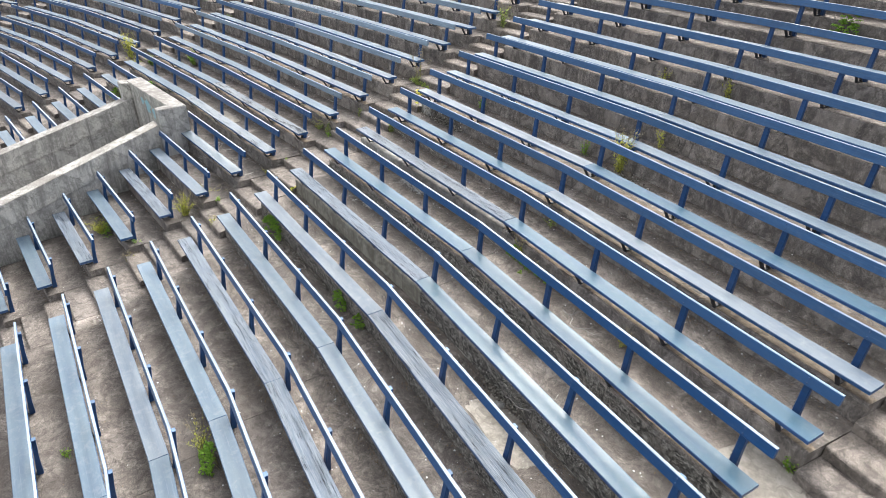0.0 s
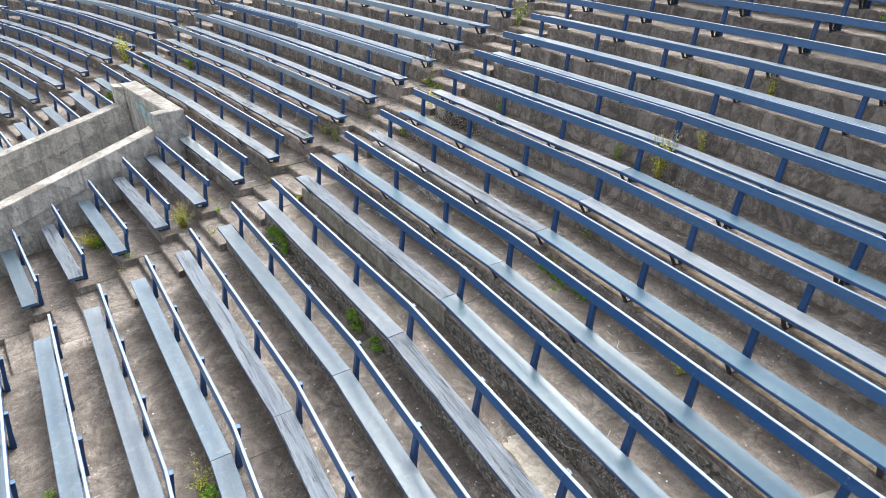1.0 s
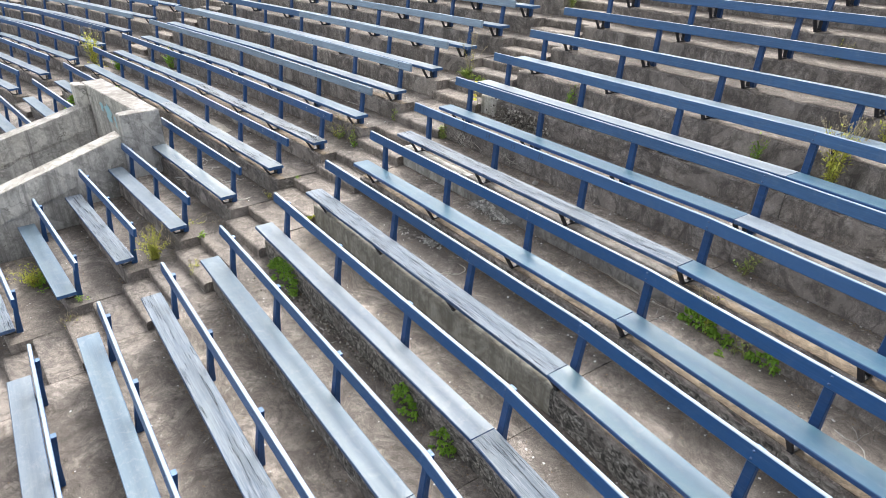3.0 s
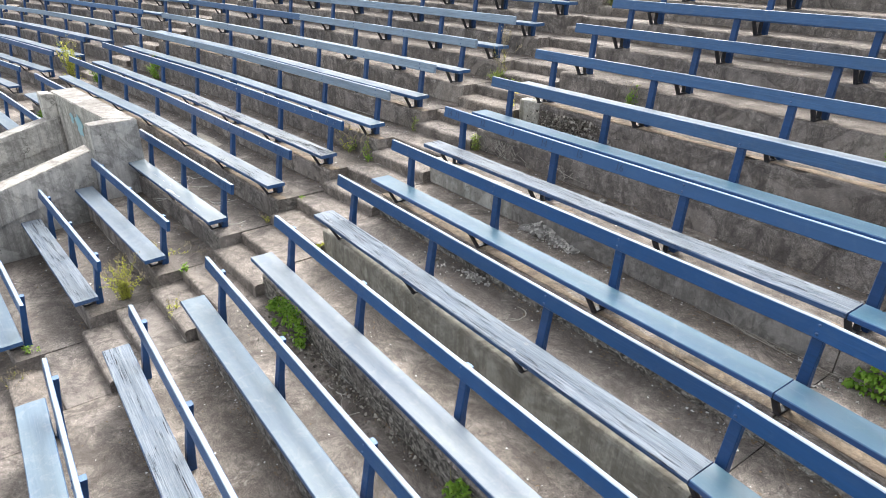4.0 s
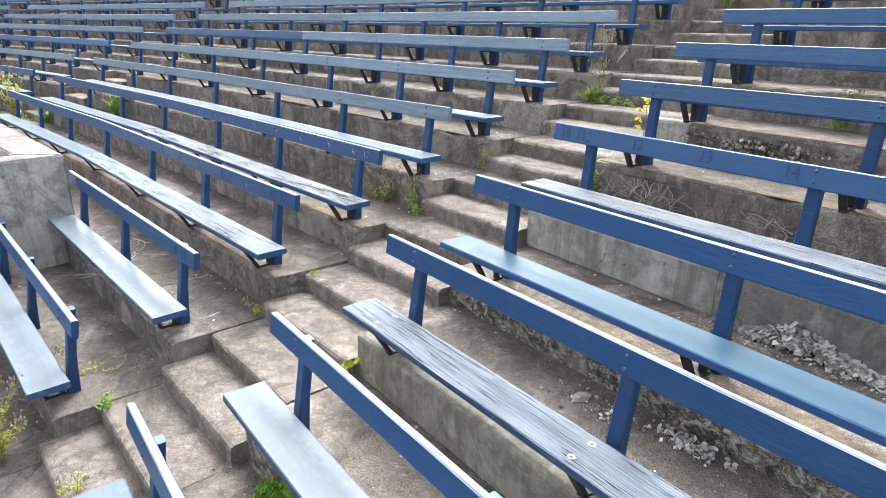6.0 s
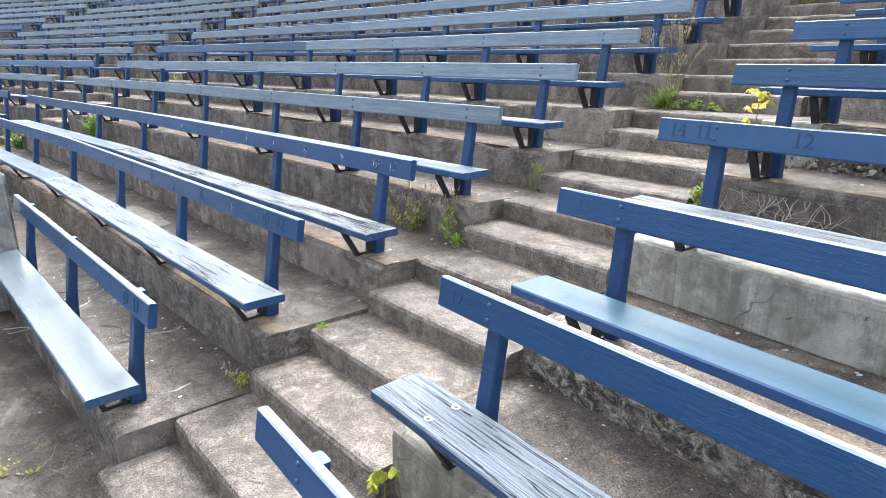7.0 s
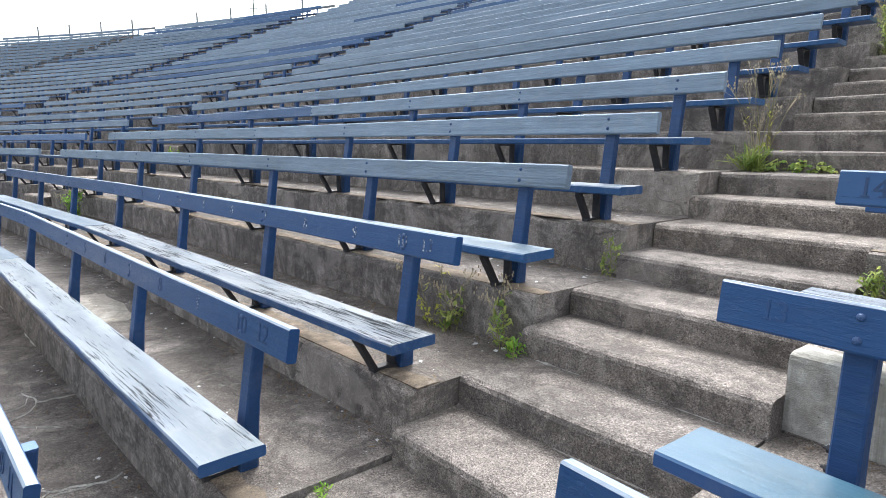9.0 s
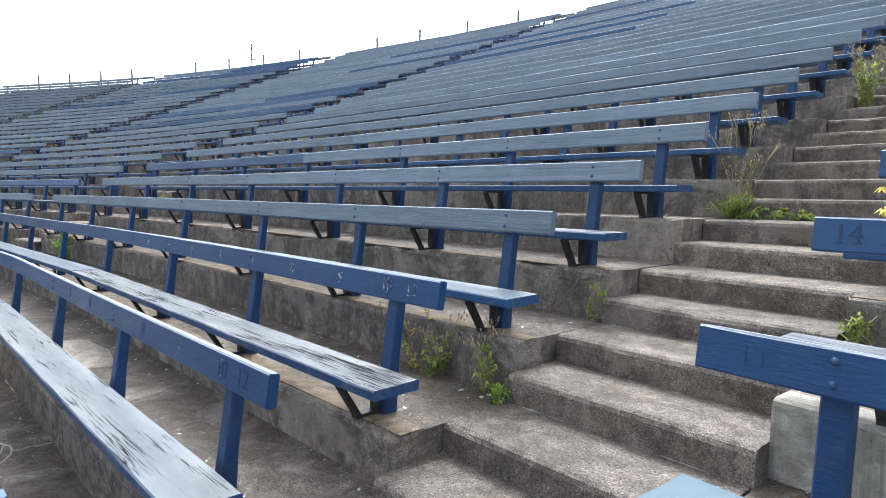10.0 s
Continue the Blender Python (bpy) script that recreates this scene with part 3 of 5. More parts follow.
# ---- aisles: a tread level with each tier and a half step between ----
def aisle(section, name):
    top = thing(name, pose(0, 0, 0), "worn concrete aisle steps with rough exposed aggregate", "steps", kind="structure")
    near = section in (0, 1, -1)
    for k in range(1, TOP_ROW + 1):
        a, b = Vector(corner(section, 2, k)), Vector(corner(section + 1, 0, k))
        _, e, n = frame_of(a, b)
        z, steps = tier_z(k), 16 if near and k < 24 else 3
        up = tier_z(k + 1) - z
        ra, rb = radial(section, 2), radial(section + 1, 0)
        lo, hi = a + ra * STEP_BACK, b + rb * STEP_BACK
        v, f = tier_mesh(lo + e * 0.007, hi - e * 0.007, lo + ra * 1.0, hi + rb * 1.0, z - 0.003, 0.5, steps, 0.35, near)
        part("tread", mesh_of("tread", v, f, STEP_CONCRETE), top)
        j = rng.uniform(-0.012, 0.012)
        lo, hi = a + ra * (STEP_BACK + HALF_GO) + e * (0.002 + j), b + rb * (STEP_BACK + HALF_GO + rng.uniform(-0.02, 0.02)) + e * j
        v, f = tier_mesh(lo, hi, lo + ra * 0.5, hi + rb * 0.5, z + up * 0.49, 0.3, steps, 0.25, near)
        part("half_step", mesh_of("half_step", v, f, STEP_CONCRETE), top)
        if section == 0 and 5 <= k <= 18:
            fillet(lo, hi, z, 0.034, MORTAR, "mortar_fillet", top, 0.5)
            a, b = Vector(corner(section, 2, k + 1)) + ra * STEP_BACK, Vector(corner(section + 1, 0, k + 1)) + rb * STEP_BACK
            fillet(a, b, z + up * 0.49, 0.03, MORTAR, "mortar_fillet", top, 0.5)


for s, name in ((-3, "aisle_far_west"), (-2, "aisle_west"), (-1, "aisle_northwest"), (0, "aisle_north"), (1, "aisle_east"), (-4, "aisle_farther_west"), (-5, "aisle_farthest_west"), (2, "aisle_far_east")):
    if s in SECTIONS and s + 1 in SECTIONS:
        aisle(s, name)


# ---- the parapet of the passage ----
def solid(name, pts, z0, tops, mat, parent, label="", bevel=0.015):
    """An upright wall on the outline pts from z0 to a top height for each point, with eased edges."""
    bm = bmesh.new()
    low = [bm.verts.new((x, y, z0)) for x, y in pts]
    high = [bm.verts.new((x, y, z)) for (x, y), z in zip(pts, tops)]
    n = len(pts)
    bm.faces.new(reversed(low))
    bm.faces.new(high)
    for i in range(n):
        bm.faces.new((low[i], low[(i + 1) % n], high[(i + 1) % n], high[i]))
    bmesh.ops.recalc_face_normals(bm, faces=bm.faces)
    bmesh.ops.bevel(bm, geom=[e for e in bm.edges if e.verts[0] in high or e.verts[1] in high], offset=bevel, segments=2, affect="EDGES")
    me = bpy.data.meshes.new(name)
    bm.to_mesh(me)
    bm.free()
    me.materials.append(mat)
    return part(name, me, parent, None, label)


def passage():
    top = thing("passage_parapet", pose(0, 0, 0), "pale grey concrete parapet round a stair passage, streaked with dirt", "parapet", kind="structure")
    zt = 3.70
    # head wall with a short return at each end
    solid("head_wall", [(-6.02, -1.98), (-5.92, -2.40), (-3.22, -2.14), (-2.96, -1.75)], 0.6, [zt] * 4, WALL_CONCRETE, top)
    solid("return", [(-3.217, -2.142), (-3.12, -2.43), (-2.88, -2.40), (-2.957, -1.754)], 0.6, [zt - 0.002] * 4, WALL_CONCRETE, top)
    solid("return", [(-5.92, -2.403), (-6.0, -2.58), (-5.62, -2.58), (-5.60, -2.373)], 0.6, [zt - 0.002] * 4, WALL_CONCRETE, top)
    # sloping side walls: a thick upper band over a thinner wall
    for side, fn, wide in ((1, wall_right, 0.40), (-1, wall_left, 0.38)):
        for name, over, under, thin in (("coping_band", 0.0, 0.46, 0.0), ("side_wall", 0.44, 4.0, 0.03)):
            ys = [-2.42, -9.5]
            zs = [3.31 - over, 3.31 - over - 0.235 * 7.08]
            out = [(fn(y) - side * thin, y) for y in ys]
            inn = [(fn(y) - side * (wide - thin), y) for y in ys]
            bm = bmesh.new()
            loop = [(*out[0], zs[0]), (*out[1], zs[1]), (*inn[1], zs[1]), (*inn[0], zs[0])]
            hi = [bm.verts.new(p) for p in loop]
            lo = [bm.verts.new((x, y, max(-0.1, z - under))) for x, y, z in loop]
            bm.faces.new(hi)
            bm.faces.new(lo[::-1])
            for i in range(4):
                bm.faces.new((lo[i], lo[(i + 1) % 4], hi[(i + 1) % 4], hi[i]))
            bmesh.ops.recalc_face_normals(bm, faces=bm.faces)
            if not thin:
                bmesh.ops.bevel(bm, geom=list(bm.edges), offset=0.014, segments=2, affect="EDGES")
            me = bpy.data.meshes.new(name)
            bm.to_mesh(me)
            bm.free()
            me.materials.append(WALL_CONCRETE)
            part(name, me, top)
    solid("landing_slab", [(-6.35, -2.0), (-2.6, -1.80), (-2.6, -0.98), (-6.35, -1.16)], 2.3, [tier_z(11) - 0.006] * 4, CONCRETE, top, "weathered tread behind the head wall")
    solid("passage_floor", [(-6.0, -9.5), (-2.0, -9.5), (-3.0, -2.0), (-6.0, -2.0)], 0.0, [0.1] * 4, EARTH, top)
    for dx, dz, w, h in ((0.0, 0.0, 0.16, 0.17), (0.36, -0.10, 0.10, 0.14), (-0.34, 0.06, 0.09, 0.09)):
        pts = [(w * math.cos(t) * (1 + 0.35 * math.sin(5 * t)), 0, h * math.sin(t) * (1 + 0.12 * math.cos(7 * t))) for t in [i * math.pi / 12 for i in range(24)]]
        part("spray_mark", mesh_of("spray_mark", pts, [tuple(range(24))], GRAFFITI), top, pose(-4.50 + dx, -2.272 + dx * 0.096, 3.36 + dz, 0, 8, 5.5), "faded light blue spray mark")


passage()

# ---- benches ----
SEAT_W, SEAT_T, SEAT_TOP = 0.235, 0.045, 0.218
BACK_H, BACK_T, BACK_TOP, LEAN = 0.120, 0.04, 0.628, 9.0


def bracket_mesh():
    """Bent flat iron: a foot on the tread, a slanting leg to the seat's front, an upright behind, and a bearer under the seat."""
    w, verts, faces = 0.042, [], []

    def bar(p, q, t):
        d = Vector((q[0] - p[0], q[1] - p[1])).normalized()
        s = Vector((-d.y, d.x)) * t
        n = len(verts)
        for x in (-w / 2, w / 2):
            for c in ((p[0] + s.x, p[1] + s.y), (p[0] - s.x, p[1] - s.y), (q[0] - s.x, q[1] - s.y), (q[0] + s.x, q[1] + s.y)):
                verts.append((x, c[0], c[1]))
        faces.extend(tuple(n + i for i in q4) for q4 in ((0, 1, 2, 3), (7, 6, 5, 4), (0, 4, 5, 1), (1, 5, 6, 2), (2, 6, 7, 3), (3, 7, 4, 0)))

    top = SEAT_TOP - SEAT_T
    bar((0.03, top - 0.006), (0.235, top - 0.006), 0.006)
    bar((0.035, top - 0.01), (0.125, 0.014), 0.011)
    bar((0.112, 0.009), (0.26, 0.009), 0.009)
    bar((0.222, 0.012), (0.222, top - 0.012), 0.009)
    return mesh_of("bracket", verts, faces, STEEL)


def post_mesh(slope=None, foot=0.0):
    """A leaning wooden upright behind the seat, its foot on the tread and its head cut square."""
    w, t, h = 0.072, 0.05, BACK_TOP - 0.04
    b = 0.006
    prof = [(-w / 2 + b, 0), (w / 2 - b, 0), (w / 2, b), (w / 2, t - b), (w / 2 - b, t), (-w / 2 + b, t), (-w / 2, t - b), (-w / 2, b)]
    lean = math.tan(radians(slope or LEAN))
    v, f = sweep(prof, [0.0, 0.1, 0.26, h - 0.008, h], lambda i, j, s, p: (p[0] * (0.93, 1, 1.0, 1.06, 1.10)[4 - i], SEAT_W + 0.006 + foot + p[1] * (1.55, 1.35, 1.1, 1, 1)[i] + lean * s, s))
    return mesh_of("post", v, [tuple(reversed(q)) for q in f], POST_BLUE)


def bolt_mesh():
    """The domed head of a coach bolt, thick with paint."""
    v, f = sweep([(math.cos(i * math.pi / 5), math.sin(i * math.pi / 5)) for i in range(10)], [0.0, 0.003, 0.007, 0.009], lambda i, j, s, p: (p[0] * (0.011, 0.0102, 0.0075, 0.0035)[i], -s, p[1] * (0.011, 0.0102, 0.0075, 0.0035)[i]))
    return mesh_of("bolt", v, f, BOLT)


def side_bolt_mesh():
    """A rusty bolt through the post from side to side, nut and thread standing out."""
    v, f = sweep([(math.cos(i * math.pi / 3), math.sin(i * math.pi / 3)) for i in range(6)], [-0.056, -0.047, -0.0469, -0.034, 0.0, 0.03],
                 lambda i, j, s, p: (s, p[0] * (0.005 if i < 2 else 0.0125), p[1] * (0.005 if i < 2 else 0.0125)))
    return mesh_of("bracket_bolt", v, f, STEEL)


def washer_mesh():
    """A round galvanised washer with the domed head of its bolt."""
    v, f = sweep([(math.cos(i * math.pi / 6), math.sin(i * math.pi / 6)) for i in range(12)], [0.0, 0.004, 0.0045, 0.010],
                 lambda i, j, s, p: (p[0] * (0.018, 0.017, 0.009, 0.005)[i], p[1] * (0.018, 0.017, 0.009, 0.005)[i], s))
    return mesh_of("seat_bolt", v, [tuple(reversed(q)) for q in f], ZINC)


SEAT_BOLT = washer_mesh()
POST_STEEP = post_mesh(4.5, 0.038)  # higher up the posts stand steeper
BRACKET, POST, BOLT_HEAD, SIDE_BOLT = bracket_mesh(), post_mesh(), bolt_mesh(), side_bolt_mesh()
WORN_SEATS = {(1, 14, 0), (0, 9, 1), (1, 12, 0), (1, 9, 0), (1, 9, 1), (1, 11, 1), (0, 7, 1), (0, 18, 0)}
PEELING = {(0, 13, 1), (0, 12, 1)}
DEEP_SEATS = {(1, 13, 0), (1, 13, 1), (1, 12, 1), (1, 14, 1), (1, 15, 0), (1, 16, 1)}
PALE_SEATS = {(1, 7, 0), (1, 11, 0), (0, 10, 1), (1, 15, 1), (1, 16, 0), (0, 15, 1), (0, 16, 1)}
END_SHIFT = {10: 0.011, 11: 0.015, 12: 0.046, 13: -0.011}  # most backrests stop a little short of their seats at the aisle
END_REACH = {11: 0.068, 12: 0.074, 13: 0.055, 14: 0.018}  # on its other side they run past them


def post_places(section, i, panels, length):
    """How far along a plank the posts stand: near the free ends, over the joint, and at even steps between."""
    if panels == 1:
        count = max(1, round((length - 0.6) / 1.42))
        return [0.30 + (length - 0.58) * j / count for j in range(count + 1)]
    if i == 0:
        return [0.33 + (length - 0.33) * j / 3 for j in range(3)]
    return [0.01, length - 3.06, length - 1.64, length - 0.28] if section == 0 else [0.01, 0.334 * length, 0.632 * length, length - 0.31]


back_planks = {}


def bench(section, k, spans, label):
    a0, b0 = spans[0][0], spans[-1][1]
    z = tier_z(k) + LIFT.get((section, k), 0.0)
    mid = ((a0[0] + b0[0]) / 2, (a0[1] + b0[1]) / 2)
    base = Matrix.Translation((mid[0], mid[1], z))
    back = base.inverted()
    top = thing("bench", base, label, "bench", "benches of the seating bowl")
    near = 4 <= k <= 20 and section in (0, 1)
    lean = math.tan(radians(LEAN))
    front = SEAT_W + 0.006 + lean * (BACK_TOP - BACK_H) - BACK_T
    for i, (a, b, *_) in enumerate(spans):
        length, e, n = frame_of(a, b)
        panel = i if len(spans) > 1 else (1 if a[0] > -5 else 0)
        key = (section, k, panel)
        here = back @ turned(a[0], a[1], z, e)
        wear = key in WORN_SEATS
        peel = key in PEELING
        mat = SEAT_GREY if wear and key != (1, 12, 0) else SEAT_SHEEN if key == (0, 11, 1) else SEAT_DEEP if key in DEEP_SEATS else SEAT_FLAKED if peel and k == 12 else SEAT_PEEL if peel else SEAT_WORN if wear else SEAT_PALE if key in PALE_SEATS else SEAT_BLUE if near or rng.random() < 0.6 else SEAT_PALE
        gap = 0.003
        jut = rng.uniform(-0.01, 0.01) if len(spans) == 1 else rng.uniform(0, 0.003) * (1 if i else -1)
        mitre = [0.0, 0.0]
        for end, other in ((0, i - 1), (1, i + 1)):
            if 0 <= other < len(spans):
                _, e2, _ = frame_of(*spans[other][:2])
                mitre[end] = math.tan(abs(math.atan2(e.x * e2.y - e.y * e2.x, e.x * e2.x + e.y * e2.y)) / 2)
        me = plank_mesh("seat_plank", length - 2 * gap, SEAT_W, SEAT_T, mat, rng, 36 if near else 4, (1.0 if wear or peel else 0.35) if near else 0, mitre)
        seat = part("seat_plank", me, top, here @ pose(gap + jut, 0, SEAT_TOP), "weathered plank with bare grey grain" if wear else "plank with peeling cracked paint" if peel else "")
        shift = END_SHIFT.get(k, 0.02) if i == 0 and section == 1 else 0.0
        lap0, lap1 = (0.016 if i else 0.0), (0.016 if i < len(spans) - 1 else END_REACH.get(k, 0.035) if section == 0 else 0.0)
        me = plank_mesh("back_plank", length - 2 * gap - shift + lap0 + lap1, BACK_T, BACK_H, BACK_WORN_HAZED if section < 1 and k > 13 and random.Random(section * 131 + k * 17 + i).random() < 0.85 else BACK_HAZED if k > 14 or (section < 1 and k > 13) else BACK_SMOOTH if (section, k) == (1, 14) else BACK_BLUE, rng, 24 if near else 4, 0.3 if near else 0)
        tilt = pose(gap + jut * (0.0 if len(spans) > 1 else 0.5) + shift - lap0, front + lean * BACK_H, BACK_TOP, -LEAN)
        back_planks[(top.name, i)] = part("back_plank", me, top, here @ tilt)
        for x in post_places(section, i, len(spans), length):
            at = here @ pose(x, 0, 0)
            post = part("post", POST_STEEP if section == 1 and k > 12 else POST, top, at)
            part("bracket", BRACKET, top, here @ pose(x - 0.01, 0, 0))
            if (section, k, i) == (1, 12, 0):
                for yy in (0.05, 0.175):
                    part("seat_bolt", SEAT_BOLT, seat, pose(x - 0.03 - gap - jut, yy, -0.001), "galvanised bolt head and washer")
            if near and 5 <= k <= 16:
                for zz in (SEAT_TOP + 0.022, SEAT_TOP - 0.03):
                    part("bracket_bolt", SIDE_BOLT, post, pose(0, SEAT_W + (0.074 + math.tan(radians(4.5)) * zz if section == 1 and k > 12 else 0.034 + lean * zz), zz))
                for zz in (BACK_TOP - 0.032, BACK_TOP - 0.088):
                    part("bolt", BOLT_HEAD, post, pose(0, front + lean * (zz - BACK_TOP + BACK_H) + 0.001, zz))
    return top


def far_benches(jobs):
    verts, faces = [], []

    def block(a, e, n, x0, x1, y0, y1, z0, z1, slant=0.0):
        m = len(verts)
        for x in (x0, x1):
            for y, z in ((y0, z0), (y1, z0), (y1 + slant, z1), (y0 + slant, z1)):
                verts.append((a[0] + e.x * x + n.x * y, a[1] + e.y * x + n.y * y, z))
        faces.extend(tuple(m + i for i in q) for q in ((3, 2, 1, 0), (4, 5, 6, 7), (0, 1, 5, 4), (1, 2, 6, 5), (2, 3, 7, 6), (3, 0, 4, 7)))

    lean = math.tan(radians(LEAN))
    for k, spans in jobs:
        z = tier_z(k)
        for a, b, *_ in spans:
            length, e, n = frame_of(a, b)
            block(a, e, n, 0, length, 0, SEAT_W, z + SEAT_TOP - SEAT_T, z + SEAT_TOP)
            y = SEAT_W + 0.006 + lean * (BACK_TOP - BACK_H) - BACK_T
            block(a, e, n, 0, length, y, y + BACK_T, z + BACK_TOP - BACK_H, z + BACK_TOP, lean * BACK_H)
            for j in range(4):
                x = 0.36 + (length - 0.72) * j / 3
                block(a, e, n, x - 0.036, x + 0.036, SEAT_W + 0.006, SEAT_W + 0.056, z, z + BACK_TOP, lean * BACK_TOP)
                block(a, e, n, x - 0.02, x + 0.02, 0.115, 0.23, z, z + SEAT_TOP - SEAT_T)
    # whole far benches share the paint that has haze in its colour
    tagged(new("far_benches", mesh_of("far_benches", verts, faces, BACK_WORN_HAZED)), "far blue wooden benches round the bowl", "benches", kind="stuff")


far_jobs, benches = [], {}
for section in SECTIONS:
    for k in range(2, TOP_ROW + 1):
        for spans in bench_spans(section, k):
            if -2 <= section <= 1 and k >= 3:
                worn = any((section, k, i) in WORN_SEATS for i in (0, 1))
                text = "long blue painted wooden bench, seat plank weathered to bare grey" if worn else "long blue painted wooden bench with one backrest plank on posts"
                benches[(section, k)] = bench(section, k, spans, text)
            else:
                far_jobs.append((k, spans))
far_benches(far_jobs)


# ---- numbers cut into the backrests ----
def numeral(text, height, mat):
    cu = bpy.data.curves.new("numeral", "FONT")
    cu.body, cu.size, cu.align_x, cu.align_y, cu.extrude, cu.resolution_u = text, height * 1.38, "CENTER", "CENTER", 0.0012, 3
    ob = bpy.data.objects.new("numeral", cu)
    scene.collection.objects.link(ob)
    me = bpy.data.meshes.new_from_object(ob.evaluated_get(bpy.context.evaluated_depsgraph_get()))
    bpy.data.objects.remove(ob)
    me.materials.clear()
    me.materials.append(mat)
    if text in "14":
        # the foot stroke of the figure
        bm = bmesh.new()
        bm.from_mesh(me)
        low, mid = min(v.co.y for v in bm.verts), max(v.co.x for v in bm.verts) - height * (0.06 if text == "1" else 0.17)
        rim = [bm.verts.new((mid + x * height, low + y * height, z)) for z in (-0.001, 0.0014) for x, y in ((-0.2, 0), (0.2, 0), (0.2, 0.07), (-0.2, 0.07))]
        for q in ((3, 2, 1, 0), (4, 5, 6, 7), (0, 1, 5, 4), (1, 2, 6, 5), (2, 3, 7, 6), (3, 0, 4, 7)):
            bm.faces.new([rim[i] for i in q])
        bm.to_mesh(me)
        bm.free()
    return me


def number_row(k, side, texts):
    """Cut numbers into the backrest of row k; texts: (distance from the aisle, figures, chipped or not)."""
    section = 1 if side > 0 else 0
    spans = bench_spans(section, k)[-1]
    a, b, *_ = spans[0] if side > 0 else spans[-1]
    length, e, n = frame_of(a, b)
    base = benches[(section, k)]
    plank = back_planks[(base.name, 0 if side > 0 else len(spans) - 1)]
    z = tier_z(k) + LIFT.get((section, k), 0.0)
    lean = math.tan(radians(LEAN))
    y = SEAT_W + 0.006 + lean * (BACK_TOP - BACK_H) - BACK_T + lean * BACK_H * 0.5
    for x, text, chipped in texts:
        high = 0.055 if side > 0 and k < 14 else 0.07 if not chipped else 0.06
        for i, figure in enumerate(text):
            dx = (i - (len(text) - 1) / 2) * high * 0.64
            at = turned(a[0], a[1], z, e) @ pose((x if side > 0 else length - x) + dx, y - 0.0006, BACK_TOP - BACK_H * 0.5, 90 - LEAN)
            part("numeral", numeral(figure, high, CHIPPED if chipped else FAINT if side > 0 and k < 14 else NUMERAL), plank, plank.matrix_basis.inverted() @ base.matrix_basis.inverted() @ at)


number_row(14, 1, [(0.13, "14", False), (0.27, "11", False), (0.73, "12", False), (1.20, "13", False), (1.68, "14", False), (2.15, "15", False), (2.62, "16", False)])
number_row(13, 1, [(0.14, "13", False)])
number_row(12, 1, [(0.15, "12", False)])
number_row(13, -1, [(0.12, "13", True), (0.29, "10", True), (0.66, "9", True), (1.13, "8", True), (1.60, "7", True), (2.07, "6", True), (2.54, "5", True), (3.0, "4", True), (3.47, "3", True), (3.9, "2", True)])
number_row(12, -1, [(0.11, "12", False), (0.28, "10", False), (0.70, "9", True), (1.16, "8", False), (1.63, "7", True), (2.1, "6", False), (2.57, "5", False)])
number_row(11, -1, [(0.11, "11", False), (0.27, "10", False), (0.72, "9", True)])


# ---- weeds ----
def spot(k, x, n):
    """A place on the tread of tier k at that x, n metres behind the seat line."""
    for section in SECTIONS:
        for span in bench_spans(section, k):
            for a, b, *_ in span:
                if a[0] <= x <= b[0]:
                    _, e, up = frame_of(a, b)
                    s = (x - a[0]) / e.x
                    return Vector((a[0] + e.x * s + up.x * n, a[1] + e.y * s + up.y * n, tier_z(k) + LIFT.get((section, k), 0.0)))
    a = corner(0, 2, k)
    return Vector((x, a[1] + n, tier_z(k)))


def leaf(verts, faces, p, d, side, length, width, droop=0.25):
    """A folded leaf of six faces from p along d."""
    up = d.cross(side).normalized()
    m = len(verts)
    for t, w, h in ((0.0, 0.12, 0.0), (0.35, 1.0, 0.05), (0.7, 0.75, -0.06)):
        c = p + d * length * t + up * length * (h - droop * t * t)
        verts.extend((c - side * width * w * 0.5 + up * width * 0.12, c, c + side * width * w * 0.5 + up * width * 0.12))
    verts.append(p + d * length - Vector((0, 0, length * droop)))
    for r in (0, 3):
        faces.extend(((m + r, m + r + 1, m + r + 4, m + r + 3), (m + r + 1, m + r + 2, m + r + 5, m + r + 4)))
    faces.extend(((m + 6, m + 7, m + 9), (m + 7, m + 8, m + 9)))


def tube(verts, faces, pts, r0, r1):
    m = len(verts)
    for i, p in enumerate(pts):
        r = r0 + (r1 - r0) * i / (len(pts) - 1)
        for a in range(4):
            verts.append(p + Vector((math.cos(a * 1.571) * r, math.sin(a * 1.571) * r, 0)))
    for i in range(len(pts) - 1):
        for a in range(4):
            faces.append((m + i * 4 + a, m + i * 4 + (a + 1) % 4, m + i * 4 + 4 + (a + 1) % 4, m + i * 4 + 4 + a))


def any_way(r, flat=0.5):
    a = r.uniform(0, 2 * math.pi)
    return Vector((math.cos(a), math.sin(a), r.uniform(-flat, flat))).normalized()


